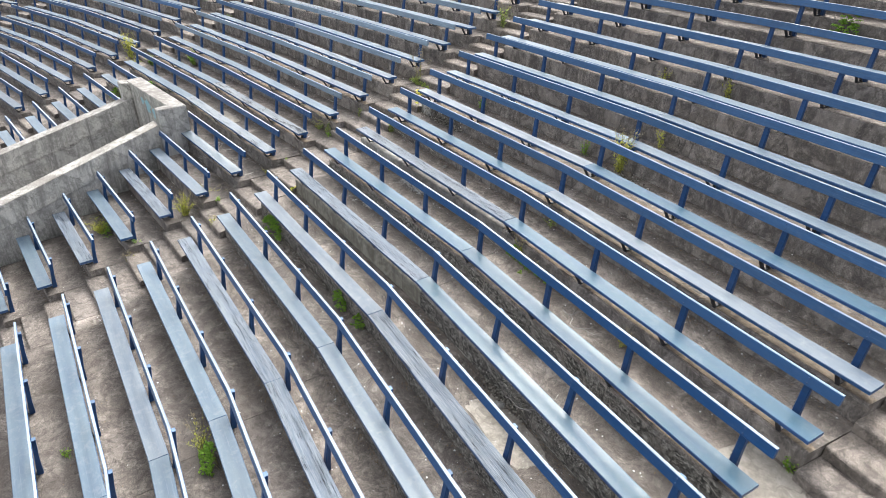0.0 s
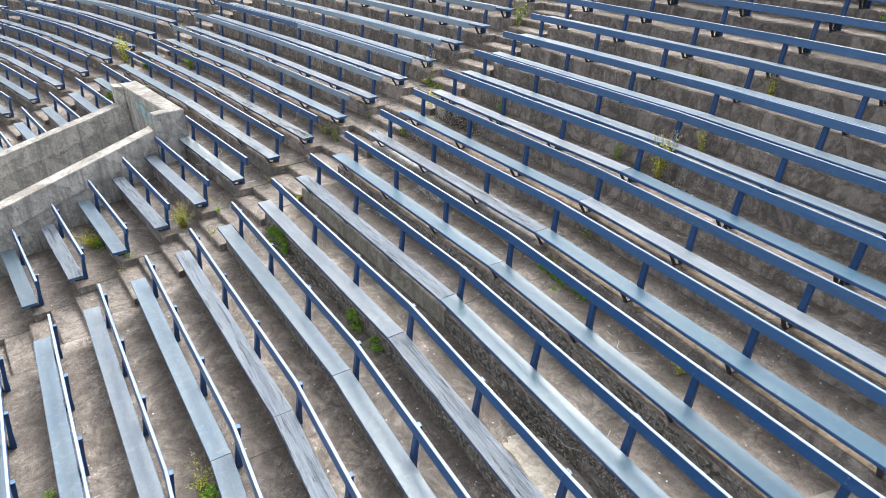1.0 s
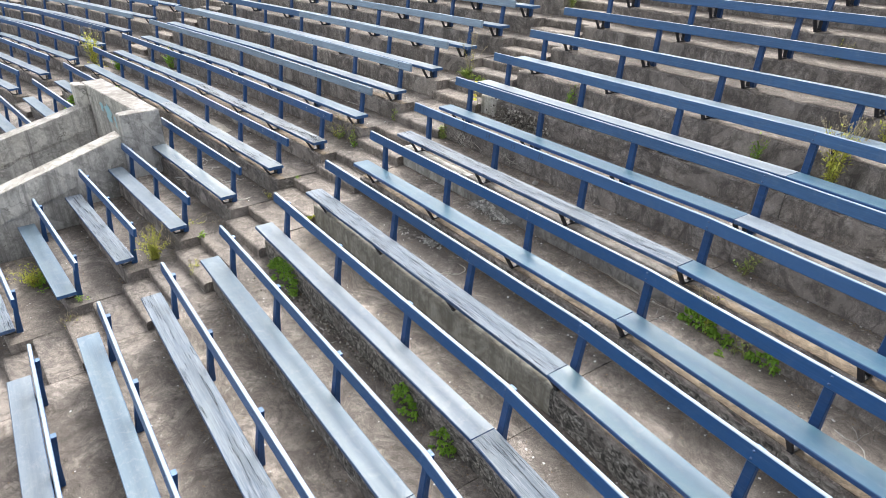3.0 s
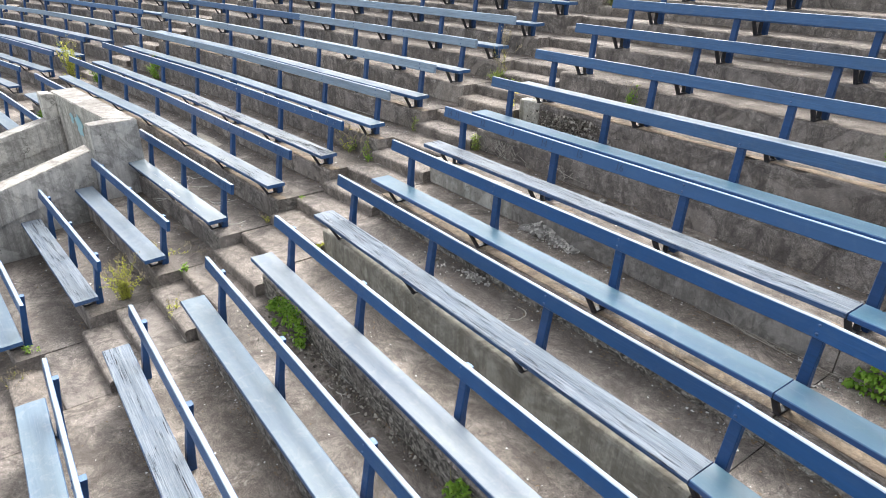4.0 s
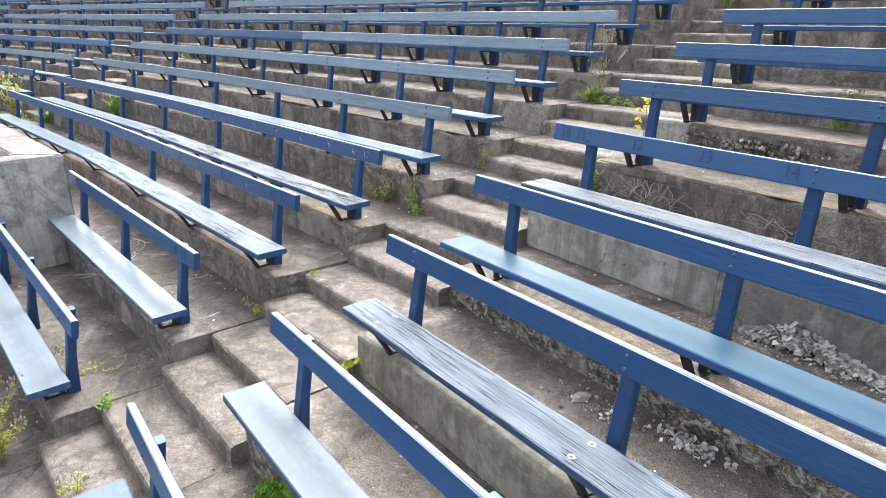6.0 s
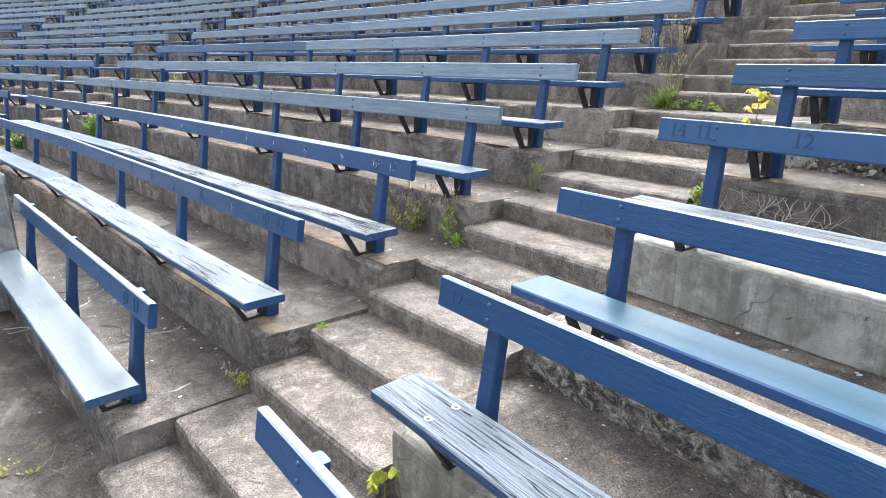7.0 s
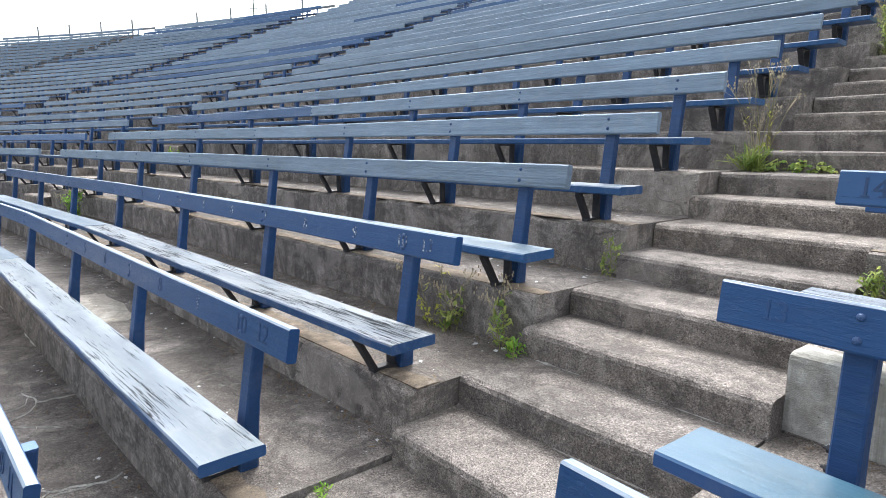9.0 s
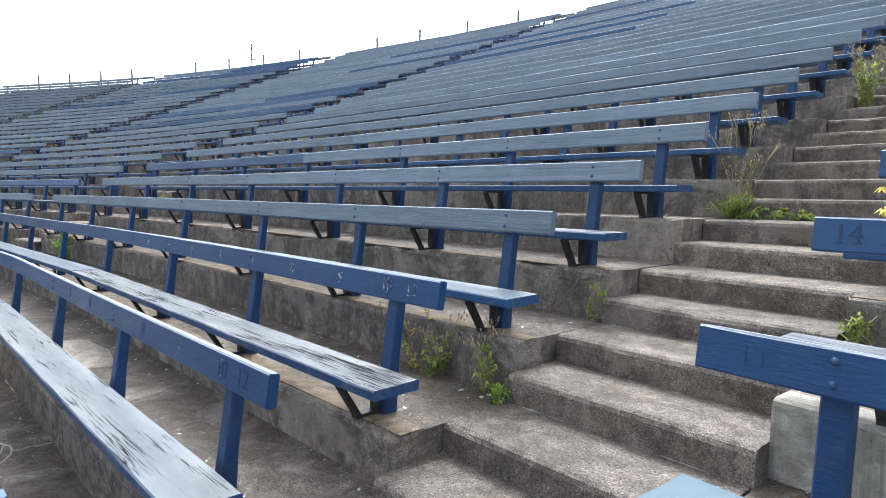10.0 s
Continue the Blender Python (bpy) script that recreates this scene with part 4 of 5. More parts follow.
def tall_weed(at, height, spread, stems, green, label, seeds=0.0, leaves=12, seed=0, size=0.05, bare=0.3):
    r = random.Random(seed + 11)
    sv, sf, lv, lf, dv, df = [], [], [], [], [], []
    for _ in range(stems):
        way = any_way(r, 0.1)
        h = height * r.uniform(0.55, 1.0)
        out = spread * r.uniform(0.15, 1.0)
        foot = Vector((r.uniform(-0.05, 0.05), r.uniform(-0.05, 0.05), -0.01))
        pts = [foot + way * out * t ** 1.5 + Vector((r.uniform(-0.008, 0.008), r.uniform(-0.008, 0.008), h * t)) for t in (0, 0.25, 0.5, 0.75, 1.0)]
        tube(sv, sf, pts, 0.0035, 0.0012)
        for _ in range(leaves):
            t = r.uniform(0.08, 1.0 - bare * r.random())
            i = min(3, int(t * 4))
            p = pts[i].lerp(pts[i + 1], t * 4 - i)
            d = (any_way(r, 0.6) + Vector((0, 0, 0.35))).normalized()
            leaf(lv, lf, p, d, d.cross(Vector((0, 0, 1))).normalized(), size * r.uniform(0.6, 1.4), size * r.uniform(0.22, 0.38))
        if r.random() < seeds:
            for _ in range(9):
                p = pts[4] + any_way(r, 0.9) * r.uniform(0.01, 0.07)
                tube(dv, df, [pts[3].lerp(pts[4], r.random()), p], 0.0012, 0.0008)
                tube(dv, df, [p, p + Vector((0, 0, 0.007)), p + Vector((0, 0, 0.013))], 0.005, 0.004)
    top = thing("weed", Matrix.Translation(at), label, "weed")
    tagged(part("stem", mesh_of("stem", sv, sf, STEM), top), kind="stuff")
    tagged(part("foliage", mesh_of("foliage", lv, lf, green), top), kind="stuff")
    if dv:
        tagged(part("seed_spray", mesh_of("seed_spray", dv, df, DRY), top, None, "dry straw-coloured seed heads"), kind="stuff")
    return top


def vine(at, along, length, depth, height, count, label, seed=0, size=0.05, green=None):
    """A low mat of broad leaves in three lobes, climbing against the riser behind it."""
    r = random.Random(seed + 71)
    lv, lf, sv, sf = [], [], [], []
    e = Vector((along[0], along[1], 0)).normalized()
    n = Vector((-e.y, e.x, 0))
    for _ in range(count):
        x = r.uniform(-0.5, 0.5)
        swell = (1 - (2 * x) ** 2) ** 0.5 * r.uniform(0.75, 1.1)
        y, z = r.uniform(0, 1), r.random() ** 0.7
        p = e * x * length + n * (depth * (0.5 - (1 - z * 0.75) * y) * swell) + Vector((0, 0, height * z * swell))
        d = (any_way(r, 0.3) - n * 0.7 + Vector((0, 0, 0.15))).normalized()
        s = d.cross(Vector((0, 0, 1))).normalized()
        k = size * r.uniform(0.6, 1.3)
        for turn, f in ((-0.75, 0.75), (0.0, 1.0), (0.75, 0.75)):
            dd = (d * math.cos(turn) + s * math.sin(turn)).normalized()
            leaf(lv, lf, p, dd, dd.cross(Vector((0, 0, 1))).normalized(), k * f, k * f * 0.62, 0.35)
    for _ in range(max(4, count // 12)):
        x = r.uniform(-0.45, 0.45)
        q = e * x * length + n * depth * 0.45
        tube(sv, sf, [q, q + Vector((r.uniform(-0.06, 0.06), r.uniform(-0.05, 0), height * 0.5)), q + Vector((r.uniform(-0.1, 0.1), r.uniform(-0.08, 0), height * 0.9))], 0.003, 0.0015)
    top = thing("vine", Matrix.Translation(at), label, "vine")
    tagged(part("stem", mesh_of("stem", sv, sf, STEM), top), kind="stuff")
    tagged(part("foliage", mesh_of("foliage", lv, lf, green or LEAF), top), kind="stuff")


def grass_tuft(at, height, count, label, seed=0, stalks=0):
    r = random.Random(seed + 5)
    lv, lf, dv, df = [], [], [], []
    for _ in range(count):
        d = (any_way(r, 0.1) * r.uniform(0.3, 1.1) + Vector((0, 0, 1))).normalized()
        p = Vector((r.uniform(-0.07, 0.07), r.uniform(-0.05, 0.05), 0))
        leaf(lv, lf, p, d, d.cross(any_way(r, 0.1)).normalized(), height * r.uniform(0.5, 1.1), 0.011, r.uniform(0.2, 0.7))
    for _ in range(stalks):
        d = any_way(r, 0.1) * r.uniform(0.02, 0.16)
        pts = [Vector((0, 0, 0)), d * 0.4 + Vector((0, 0, height * 0.8)), d + Vector((0, 0, height * r.uniform(1.3, 2.0)))]
        tube(dv, df, pts, 0.002, 0.001)
        for _ in range(8):
            p = pts[1].lerp(pts[2], r.uniform(0.4, 1.0))
            tube(dv, df, [p, p + any_way(r, 0.8) * 0.035], 0.0025, 0.001)
    top = thing("grass_tuft", Matrix.Translation(at), label, "grass")
    tagged(part("blade_tuft", mesh_of("blade_tuft", lv, lf, LEAF_PALE), top), kind="stuff")
    if dv:
        tagged(part("seed_spray", mesh_of("seed_spray", dv, df, DRY), top, None, "dry seed stalks"), kind="stuff")


def sapling(at, height, count, size, label, seed=0, green=None):
    r = random.Random(seed + 3)
    lv, lf, sv, sf = [], [], [], []
    tube(sv, sf, [Vector((0, 0, -0.01)), Vector((0.01, 0, height * 0.5)), Vector((0.0, 0.01, height))], 0.005, 0.002)
    for i in range(count):
        p = Vector((0, 0, height * r.uniform(0.35, 1.0)))
        d = (any_way(r, 0.3) + Vector((0, 0, 0.4))).normalized()
        for turn in (-0.6, 0.0, 0.6):
            dd = (d + d.cross(Vector((0, 0, 1))).normalized() * turn).normalized()
            leaf(lv, lf, p + d * 0.02, dd, dd.cross(Vector((0, 0, 1))).normalized(), size, size * 0.5, 0.3)
    top = thing("sapling", Matrix.Translation(at), label, "sapling")
    part("stem", mesh_of("stem", sv, sf, STEM), top)
    tagged(part("foliage", mesh_of("foliage", lv, lf, green or LEAF_GOLD), top), kind="stuff")


vine(spot(10, 1.86, 0.76), (1, -0.08), 0.85, 0.26, 0.27, 190, "leafy green vine growing against the riser under a bench", 1)
vine(spot(10, 4.62, 0.78), (1, -0.08), 0.40, 0.20, 0.24, 80, "small green vine growing against the riser under a bench", 2)
vine(spot(10, 5.22, 0.80), (1, -0.08), 0.30, 0.16, 0.16, 36, "sparse green vine at the foot of a riser", 3)
vine(spot(13, 6.06, 0.80), (1, -0.16), 0.36, 0.14, 0.19, 75, "broad-leaved green vine at the foot of the riser behind a bench", 4, 0.06)
vine(spot(13, 6.34, 0.80), (1, -0.16), 0.10, 0.10, 0.10, 16, "small bright green vine at the foot of the riser", 47, 0.05)
tall_weed(spot(13, 6.50, 0.79), 0.22, 0.10, 6, LEAF_PALE, "dry grey-green weed at the foot of the riser", 0.7, 9, 48, 0.035, 0.3)
vine(spot(13, 6.42, 0.62), (1, -0.16), 0.10, 0.08, 0.04, 12, "tiny green tuft on the tread", 49, 0.03)
vine(spot(13, 6.68, 0.80), (1, -0.16), 0.24, 0.13, 0.14, 40, "small bright green vine on the tread behind a bench", 5, 0.055)
vine(spot(7, 5.66, 0.60), (1, -0.10), 0.40, 0.30, 0.34, 130, "bright green creeper beside the seat plank", 6, 0.045)
tall_weed(spot(7, 5.46, 0.62), 0.60, 0.28, 15, LEAF_YELLOW, "twiggy yellowing weed in a crack of the tread", 0.6, 9, 6, 0.04)
tall_weed(spot(9, -0.16, 0.52), 0.50, 0.32, 30, LEAF_YELLOW, "bushy yellow-green weed beside the aisle steps", 0.5, 26, 7, 0.04, 0.2)
tall_weed(spot(9, 0.62, 0.80), 0.26, 0.16, 9, LEAF_YELLOW, "thin yellow weed behind a half step", 0.3, 14, 8, 0.04)
tall_weed(spot(7, -1.40, 0.68), 0.38, 0.34, 28, LEAF_YELLOW, "spreading yellow-green weed under a bench", 0.3, 18, 9, 0.05)
vine(spot(7, -1.35, 0.72), (1, 0), 0.5, 0.25, 0.22, 60, "green weed leaves at the foot of a riser", 10, 0.04)
tall_weed(spot(13, -0.46, 0.78), 0.36, 0.13, 5, LEAF_PALE, "leafy weed with dry flower heads at the riser", 0.9, 10, 11, 0.065, 0.4)
tall_weed(spot(13, -0.10, 0.79), 0.34, 0.11, 4, LEAF_PALE, "leafy weed with dry flower heads beside the steps", 0.9, 10, 12, 0.065, 0.4)
tall_weed(spot(13, 0.03, 0.70), 0.17, 0.05, 4, LEAF, "small green weed in the corner of a step", 0.0, 9, 13, 0.05, 0.1)
tall_weed(spot(13, -0.62, 0.80), 0.40, 0.18, 5, LEAF_YELLOW, "thin dry weed with straw-coloured heads", 1.0, 6, 14, 0.05, 0.6)
tall_weed(spot(12, -10.6, 0.60), 1.0, 0.36, 28, LEAF_YELLOW, "tall yellow flowering weed in the aisle", 0.3, 22, 15, 0.07)
tall_weed(spot(11, -10.3, 0.60), 0.55, 0.30, 14, LEAF_YELLOW, "yellow-green weed in the aisle", 0.2, 20, 16, 0.06)
tall_weed(spot(12, -9.4, 0.78), 0.45, 0.3, 14, LEAF, "green weed behind a bench end", 0.2, 18, 17, 0.06)
tall_weed(spot(15, -9.9, 0.75), 0.45, 0.25, 12, LEAF, "green weed in the aisle", 0.2, 18, 18, 0.06)
vine(spot(10, -8.2, 0.72), (1, 0), 0.9, 0.3, 0.35, 90, "green weeds on the tread behind a bench", 19, 0.06)
vine(spot(11, -6.9, 0.55), (1, 0), 0.8, 0.4, 0.40, 110, "dark green weeds beside the passage parapet", 20, 0.06)
tall_weed(spot(16, 6.06, 0.68), 0.74, 0.26, 28, LEAF_YELLOW, "yellow flowering weed with dry litter at its foot", 0.5, 20, 21, 0.05)
tall_weed(spot(16, 5.24, 0.78), 0.36, 0.12, 6, LEAF, "slender green weed against the riser", 0.1, 16, 22, 0.05)
tall_weed(spot(17, 6.18, 0.72), 0.40, 0.16, 7, LEAF_YELLOW, "pale yellowing weed in a joint of the concrete", 0.5, 12, 23, 0.05)
tall_weed(spot(13, 6.13, 0.80), 0.42, 0.12, 8, LEAF_YELLOW, "yellow flowered weed behind a bench", 0.7, 12, 24, 0.04)
tall_weed(spot(14, 6.02, 0.77), 0.34, 0.20, 9, LEAF_PALE, "straggling dry-green weed against the riser", 0.5, 10, 25, 0.04)
tall_weed(spot(13, 8.3, 0.74), 0.26, 0.12, 6, LEAF_YELLOW, "small dry weed at the riser", 0.6, 9, 26, 0.04)
tall_weed(spot(14, 10.65, 0.25), 0.18, 0.08, 7, LEAF, "small green weed in the corner of the steps", 0.0, 14, 27, 0.05)
tall_weed(spot(13, 10.52, 0.08), 0.18, 0.08, 6, LEAF, "small green weed at the slab edge", 0.0, 12, 28, 0.05)
tall_weed(spot(5, 3.95, 0.60), 0.14, 0.12, 6, LEAF, "small green weed in the tread", 0.0, 8, 29, 0.05)
sapling(spot(11, 1.17, 0.76), 0.16, 5, 0.06, "small bright yellow-leaved seedling beside the half step", 30, LEAF_YELLOW)
sapling(spot(15, 1.13, 0.79), 0.46, 9, 0.085, "golden-leaved maple seedling in the aisle", 31)
grass_tuft(spot(16, 0.06, 0.74), 0.26, 110, "grass tuft with dry seed stalks on the aisle steps", 32, 9)
tall_weed(spot(16, 0.10, 0.78), 0.72, 0.22, 9, LEAF_YELLOW, "tall dry flower stalks rising from a grass tuft", 1.0, 3, 61, 0.035, 0.6)
vine(spot(16, 0.34, 0.70), (1, 0), 0.46, 0.16, 0.07, 44, "low green leaves creeping over a step", 33, 0.05, LEAF_PALE)
tall_weed(spot(14, 0.0, 0.80), 0.24, 0.06, 6, LEAF_PALE, "green weed growing up the slab corner", 0.0, 16, 34, 0.04, 0.0)
tall_weed(spot(14, 1.15, 0.80), 0.30, 0.04, 7, LEAF_PALE, "green weed at the corner of the terrace", 0.1, 18, 35, 0.045, 0.1)
tall_weed(spot(16, 2.36, 0.78), 0.36, 0.16, 8, LEAF, "green weed behind a bench", 0.3, 14, 36, 0.05)
tall_weed(spot(19, 0.14, 0.95) + Vector((0, 0, 0.13)), 0.66, 0.30, 16, LEAF_PALE, "leggy green weed beside the aisle", 0.8, 16, 37, 0.06)
vine(spot(22, 6.9, 0.74), (1, -0.1), 0.5, 0.25, 0.42, 70, "dark green leafy bush behind a bench", 38, 0.08)
tall_weed(spot(19, 6.25, 0.80), 0.42, 0.16, 8, LEAF_YELLOW, "pale weed against the riser", 0.5, 14, 39, 0.05)
tall_weed(spot(19, 5.0, 0.80), 0.32, 0.12, 6, LEAF_YELLOW, "thin pale weed against the riser", 0.5, 12, 40, 0.05)
tall_weed(spot(13, -7.7, 0.70), 0.55, 0.28, 14, LEAF, "leafy green weed behind the benches", 0.2, 20, 41, 0.07)
tall_weed(spot(12, 0.05, 0.40), 0.04, 0.05, 4, LEAF, "tiny green tuft in a joint of the steps", 0.0, 6, 42, 0.03, 0.0)
tall_weed(spot(10, 0.06, 0.40), 0.10, 0.07, 6, LEAF, "tiny green tuft in a joint of the steps", 0.0, 7, 43, 0.045, 0.0)
tall_weed(spot(11, -0.06, 0.72), 0.14, 0.07, 5, LEAF_YELLOW, "tiny yellow-green tuft in a corner", 0.3, 9, 44, 0.03, 0.0)
tall_weed(spot(8, -0.10, 0.30), 0.12, 0.07, 5, LEAF, "tiny green tuft on the slab", 0.0, 8, 45, 0.04, 0.0)
tall_weed(spot(7, 0.10, 0.80), 0.22, 0.10, 6, LEAF_YELLOW, "thin straw-coloured weed on a step", 0.9, 6, 46, 0.03)

tall_weed(spot(10, -0.42, 0.42), 0.13, 0.42, 7, LEAF_YELLOW, "straggling dry straw-coloured weed on the tread", 0.9, 5, 62, 0.035, 0.7)


# ---- rubble, patches and litter ----
def chips(name, label, centre, size, count, small, big, mat, seed, lie=0.0):
    """Broken bits heaped over an area: uneven tetrahedra and blocks."""
    r = random.Random(seed)
    v, f = [], []
    for _ in range(count):
        p = Vector(centre) + Vector((r.gauss(0, size[0]), r.gauss(0, size[1]), 0))
        s = small + (big - small) * r.random() ** 3
        p.z += s * 0.25 + max(0.0, r.uniform(-0.5, 1.0)) * lie
        m = len(v)
        turn = Euler((r.uniform(0, 6), r.uniform(0, 6), r.uniform(0, 6))).to_matrix()
        for c in ((-1, -0.8, -0.5), (0.9, -1, -0.4), (1, 0.8, -0.6), (-0.7, 1, -0.5), (-0.6, -0.6, 0.5), (0.7, -0.5, 0.6), (0.5, 0.7, 0.45), (-0.6, 0.5, 0.55)):
            v.append(p + turn @ (Vector(c) * Vector((r.uniform(0.4, 1), r.uniform(0.3, 1), r.uniform(0.3, 0.8))).length * s * 0.45))
        f.extend(tuple(m + i for i in q) for q in ((3, 2, 1, 0), (4, 5, 6, 7), (0, 1, 5, 4), (1, 2, 6, 5), (2, 3, 7, 6), (3, 0, 4, 7)))
    tagged(new(name, mesh_of(name, v, f, mat)), label, "rubble", kind="stuff")


chips("rubble", "crumbled concrete at a broken riser", spot(15, 2.05, 0.83), (0.30, 0.045), 2000, 0.005, 0.038, RUBBLE, 1, 0.21)
chips("rubble", "scattered concrete crumbs on the tread", spot(12, 2.50, 0.66), (0.12, 0.05), 120, 0.004, 0.024, PALE_RUBBLE, 3)
chips("rubble", "small heap of pale concrete crumbs on the tread", spot(12, 2.95, 0.76), (0.09, 0.035), 260, 0.004, 0.034, PALE_RUBBLE, 4, 0.02)
chips("rubble", "crumbled concrete at the foot of a riser", spot(11, 7.8, 0.82), (0.5, 0.04), 900, 0.005, 0.03, RUBBLE, 5, 0.12)
chips("rubble", "crumbled concrete at the foot of a riser", spot(10, 3.2, 0.80), (0.7, 0.04), 420, 0.006, 0.035, RUBBLE, 6, 0.06)
chips("rubble", "stones and litter below a weed", spot(16, 6.30, 0.66), (0.16, 0.08), 160, 0.006, 0.04, RUBBLE, 7)
chips("rubble", "small white stones on the tread", spot(13, 5.88, 0.70), (0.11, 0.07), 90, 0.004, 0.026, PALE_RUBBLE, 8)
chips("rubble", "small stones on the tread", spot(10, 1.7, 0.58), (0.20, 0.08), 60, 0.005, 0.03, RUBBLE, 9)


def broken_edge(k, x0, x1, n0, n1, count, seed):
    """Crumbs and dry chips that fill a broken-out strip along the nose of a tread."""
    r = random.Random(seed)
    v, f = [], []
    for _ in range(count):
        x = r.uniform(x0, x1)
        fade = min(1.0, (x - x0) / 0.2, (x1 - x) / 0.2)
        low = r.random()
        p = spot(k, x, n0 + (n1 - n0) * (1 - low) + 0.02 * r.random())
        s = 0.007 + 0.024 * r.random() ** 2
        p.z += 0.012 - 0.085 * low * fade
        turn = Euler((r.uniform(-0.7, 0.7), r.uniform(-0.7, 0.7), r.uniform(0, 6))).to_matrix()
        m = len(v)
        for c in ((-1, -0.5, -0.2), (0.8, -0.6, -0.2), (1, 0.5, -0.25), (-0.8, 0.6, -0.2), (-0.7, -0.3, 0.25), (0.6, -0.4, 0.25), (0.7, 0.3, 0.2), (-0.5, 0.4, 0.25)):
            v.append(p + turn @ (Vector(c) * s * r.uniform(0.4, 0.65)))
        f.extend(tuple(m + i for i in q) for q in ((3, 2, 1, 0), (4, 5, 6, 7), (0, 1, 5, 4), (1, 2, 6, 5), (2, 3, 7, 6), (3, 0, 4, 7)))
    tagged(new("rubble", mesh_of("rubble", v, f, RUBBLE)), "dry chips and crumbs along a broken tread edge", "rubble", kind="stuff")


broken_edge(12, 7.75, 9.75, 0.068, 0.12, 2600, 10)


def rubble_heap(k, x0, x1, height, count, seed, label):
    """Broken pieces that lean against the riser behind a tread, highest a third of the way along, with strays in front."""
    r = random.Random(seed)
    v, f = [], []
    for _ in range(count):
        t = r.random()
        rise = height * min(1.0, t / 0.3, (1 - t) / 0.7) * (0.75 + 0.25 * noise.noise((t * 9.0, seed, 0.0)))
        stray = r.random() < 0.14
        d = abs(r.gauss(0, 0.11)) if stray else abs(r.gauss(0, 0.035))
        p = spot(k, x0 + (x1 - x0) * t, NOSE + RUN - 0.018 - d)
        s = 0.006 + (0.016 if stray else 0.040) * r.random() ** 2.5
        p.z += s * 0.2 + (0.0 if stray else max(0.0, rise * (1 - d / 0.12)) * r.uniform(0.35, 1.0))
        turn = Euler((r.uniform(-1, 1), r.uniform(-1, 1), r.uniform(0, 6))).to_matrix()
        m = len(v)
        for c in ((-1, -0.7, -0.3), (0.9, -0.8, -0.25), (1, 0.6, -0.35), (-0.7, 0.8, -0.3), (-0.5, -0.5, 0.3), (0.6, -0.4, 0.35), (0.4, 0.5, 0.3), (-0.5, 0.4, 0.35)):
            v.append(p + turn @ (Vector(c) * s * r.uniform(0.4, 0.65)))
        f.extend(tuple(m + i for i in q) for q in ((3, 2, 1, 0), (4, 5, 6, 7), (0, 1, 5, 4), (1, 2, 6, 5), (2, 3, 7, 6), (3, 0, 4, 7)))
    tagged(new("rubble", mesh_of("rubble", v, f, PALE_RUBBLE)), label, "rubble", kind="stuff")


rubble_heap(13, 2.78, 3.54, 0.19, 2400, 2, "heap of pale broken concrete against the riser")


def stone(at, size, seed, label):
    """A rounded lump of broken concrete."""
    bm = bmesh.new()
    bmesh.ops.create_icosphere(bm, subdivisions=3, radius=0.5)
    for v in bm.verts:
        n = 1 + 0.35 * noise.noise(v.co * 1.7 + Vector((seed, 0, 0))) + 0.10 * noise.noise(v.co * 6 + Vector((seed, 3, 0)))
        v.co = Vector((v.co.x * size[0], v.co.y * size[1], max(-0.3, v.co.z) * size[2])) * n
    me = bpy.data.meshes.new("stone")
    bm.to_mesh(me)
    bm.free()
    me.materials.append(MORTAR)
    ob = new("stone", me)
    ob.matrix_basis = Matrix.Translation(at + Vector((0, 0, size[2] * 0.28))) @ pose(0, 0, 0, 0, 0, seed * 40)
    tagged(ob, label, "stone")


stone(spot(11, 7.80, 0.74), (0.14, 0.11, 0.10), 1, "grey lump of broken concrete on the tread")
stone(spot(12, 2.42, 0.66), (0.13, 0.06, 0.04), 2, "flat pale chunk of cement on the tread")
stone(spot(14, 3.30, 0.70), (0.10, 0.07, 0.05), 3, "small pale chunk of cement on the tread")
stone(spot(10, 1.36, 0.57), (0.09, 0.04, 0.03), 4, "small pale chunk of cement beside the vine")

LITTER = plain("leaf_litter", (0.09, 0.06, 0.035), (0.24, 0.17, 0.10), 60, 0.95)
r = random.Random(9)
v, f = [], []
for k in range(5, 22):
    for section in (0, 1):
        for span in bench_spans(section, k):
            for a, b, *_ in span:
                length, e, n = frame_of(a, b)
                for _ in range(int(length * 46)):
                    s = r.uniform(0.02, length - 0.02)
                    d = NOSE + RUN - 0.015 - abs(r.gauss(0, 0.05)) if r.random() < 0.72 else r.uniform(0.2, 0.8)
                    p = Vector((a[0] + e.x * s + n.x * d, a[1] + e.y * s + n.y * d, tier_z(k) + LIFT.get((section, k), 0.0) + 0.006))
                    w = any_way(r, 0.35)
                    leaf(v, f, p, w, w.cross(Vector((0, 0, 1))).normalized(), r.uniform(0.008, 0.035), r.uniform(0.004, 0.014), r.uniform(-0.1, 0.3))
tagged(new("leaf_litter", mesh_of("leaf_litter", v, f, LITTER)), "dry brown leaf litter along the feet of the risers", "litter", kind="stuff")


# ---- fallen flakes of paint and crumbs of lime on the treads ----
FLAKE = plain("fallen_paint_flake", (0.42, 0.44, 0.46), (0.66, 0.66, 0.65), 50, 0.8)
r = random.Random(21)
v, f = [], []
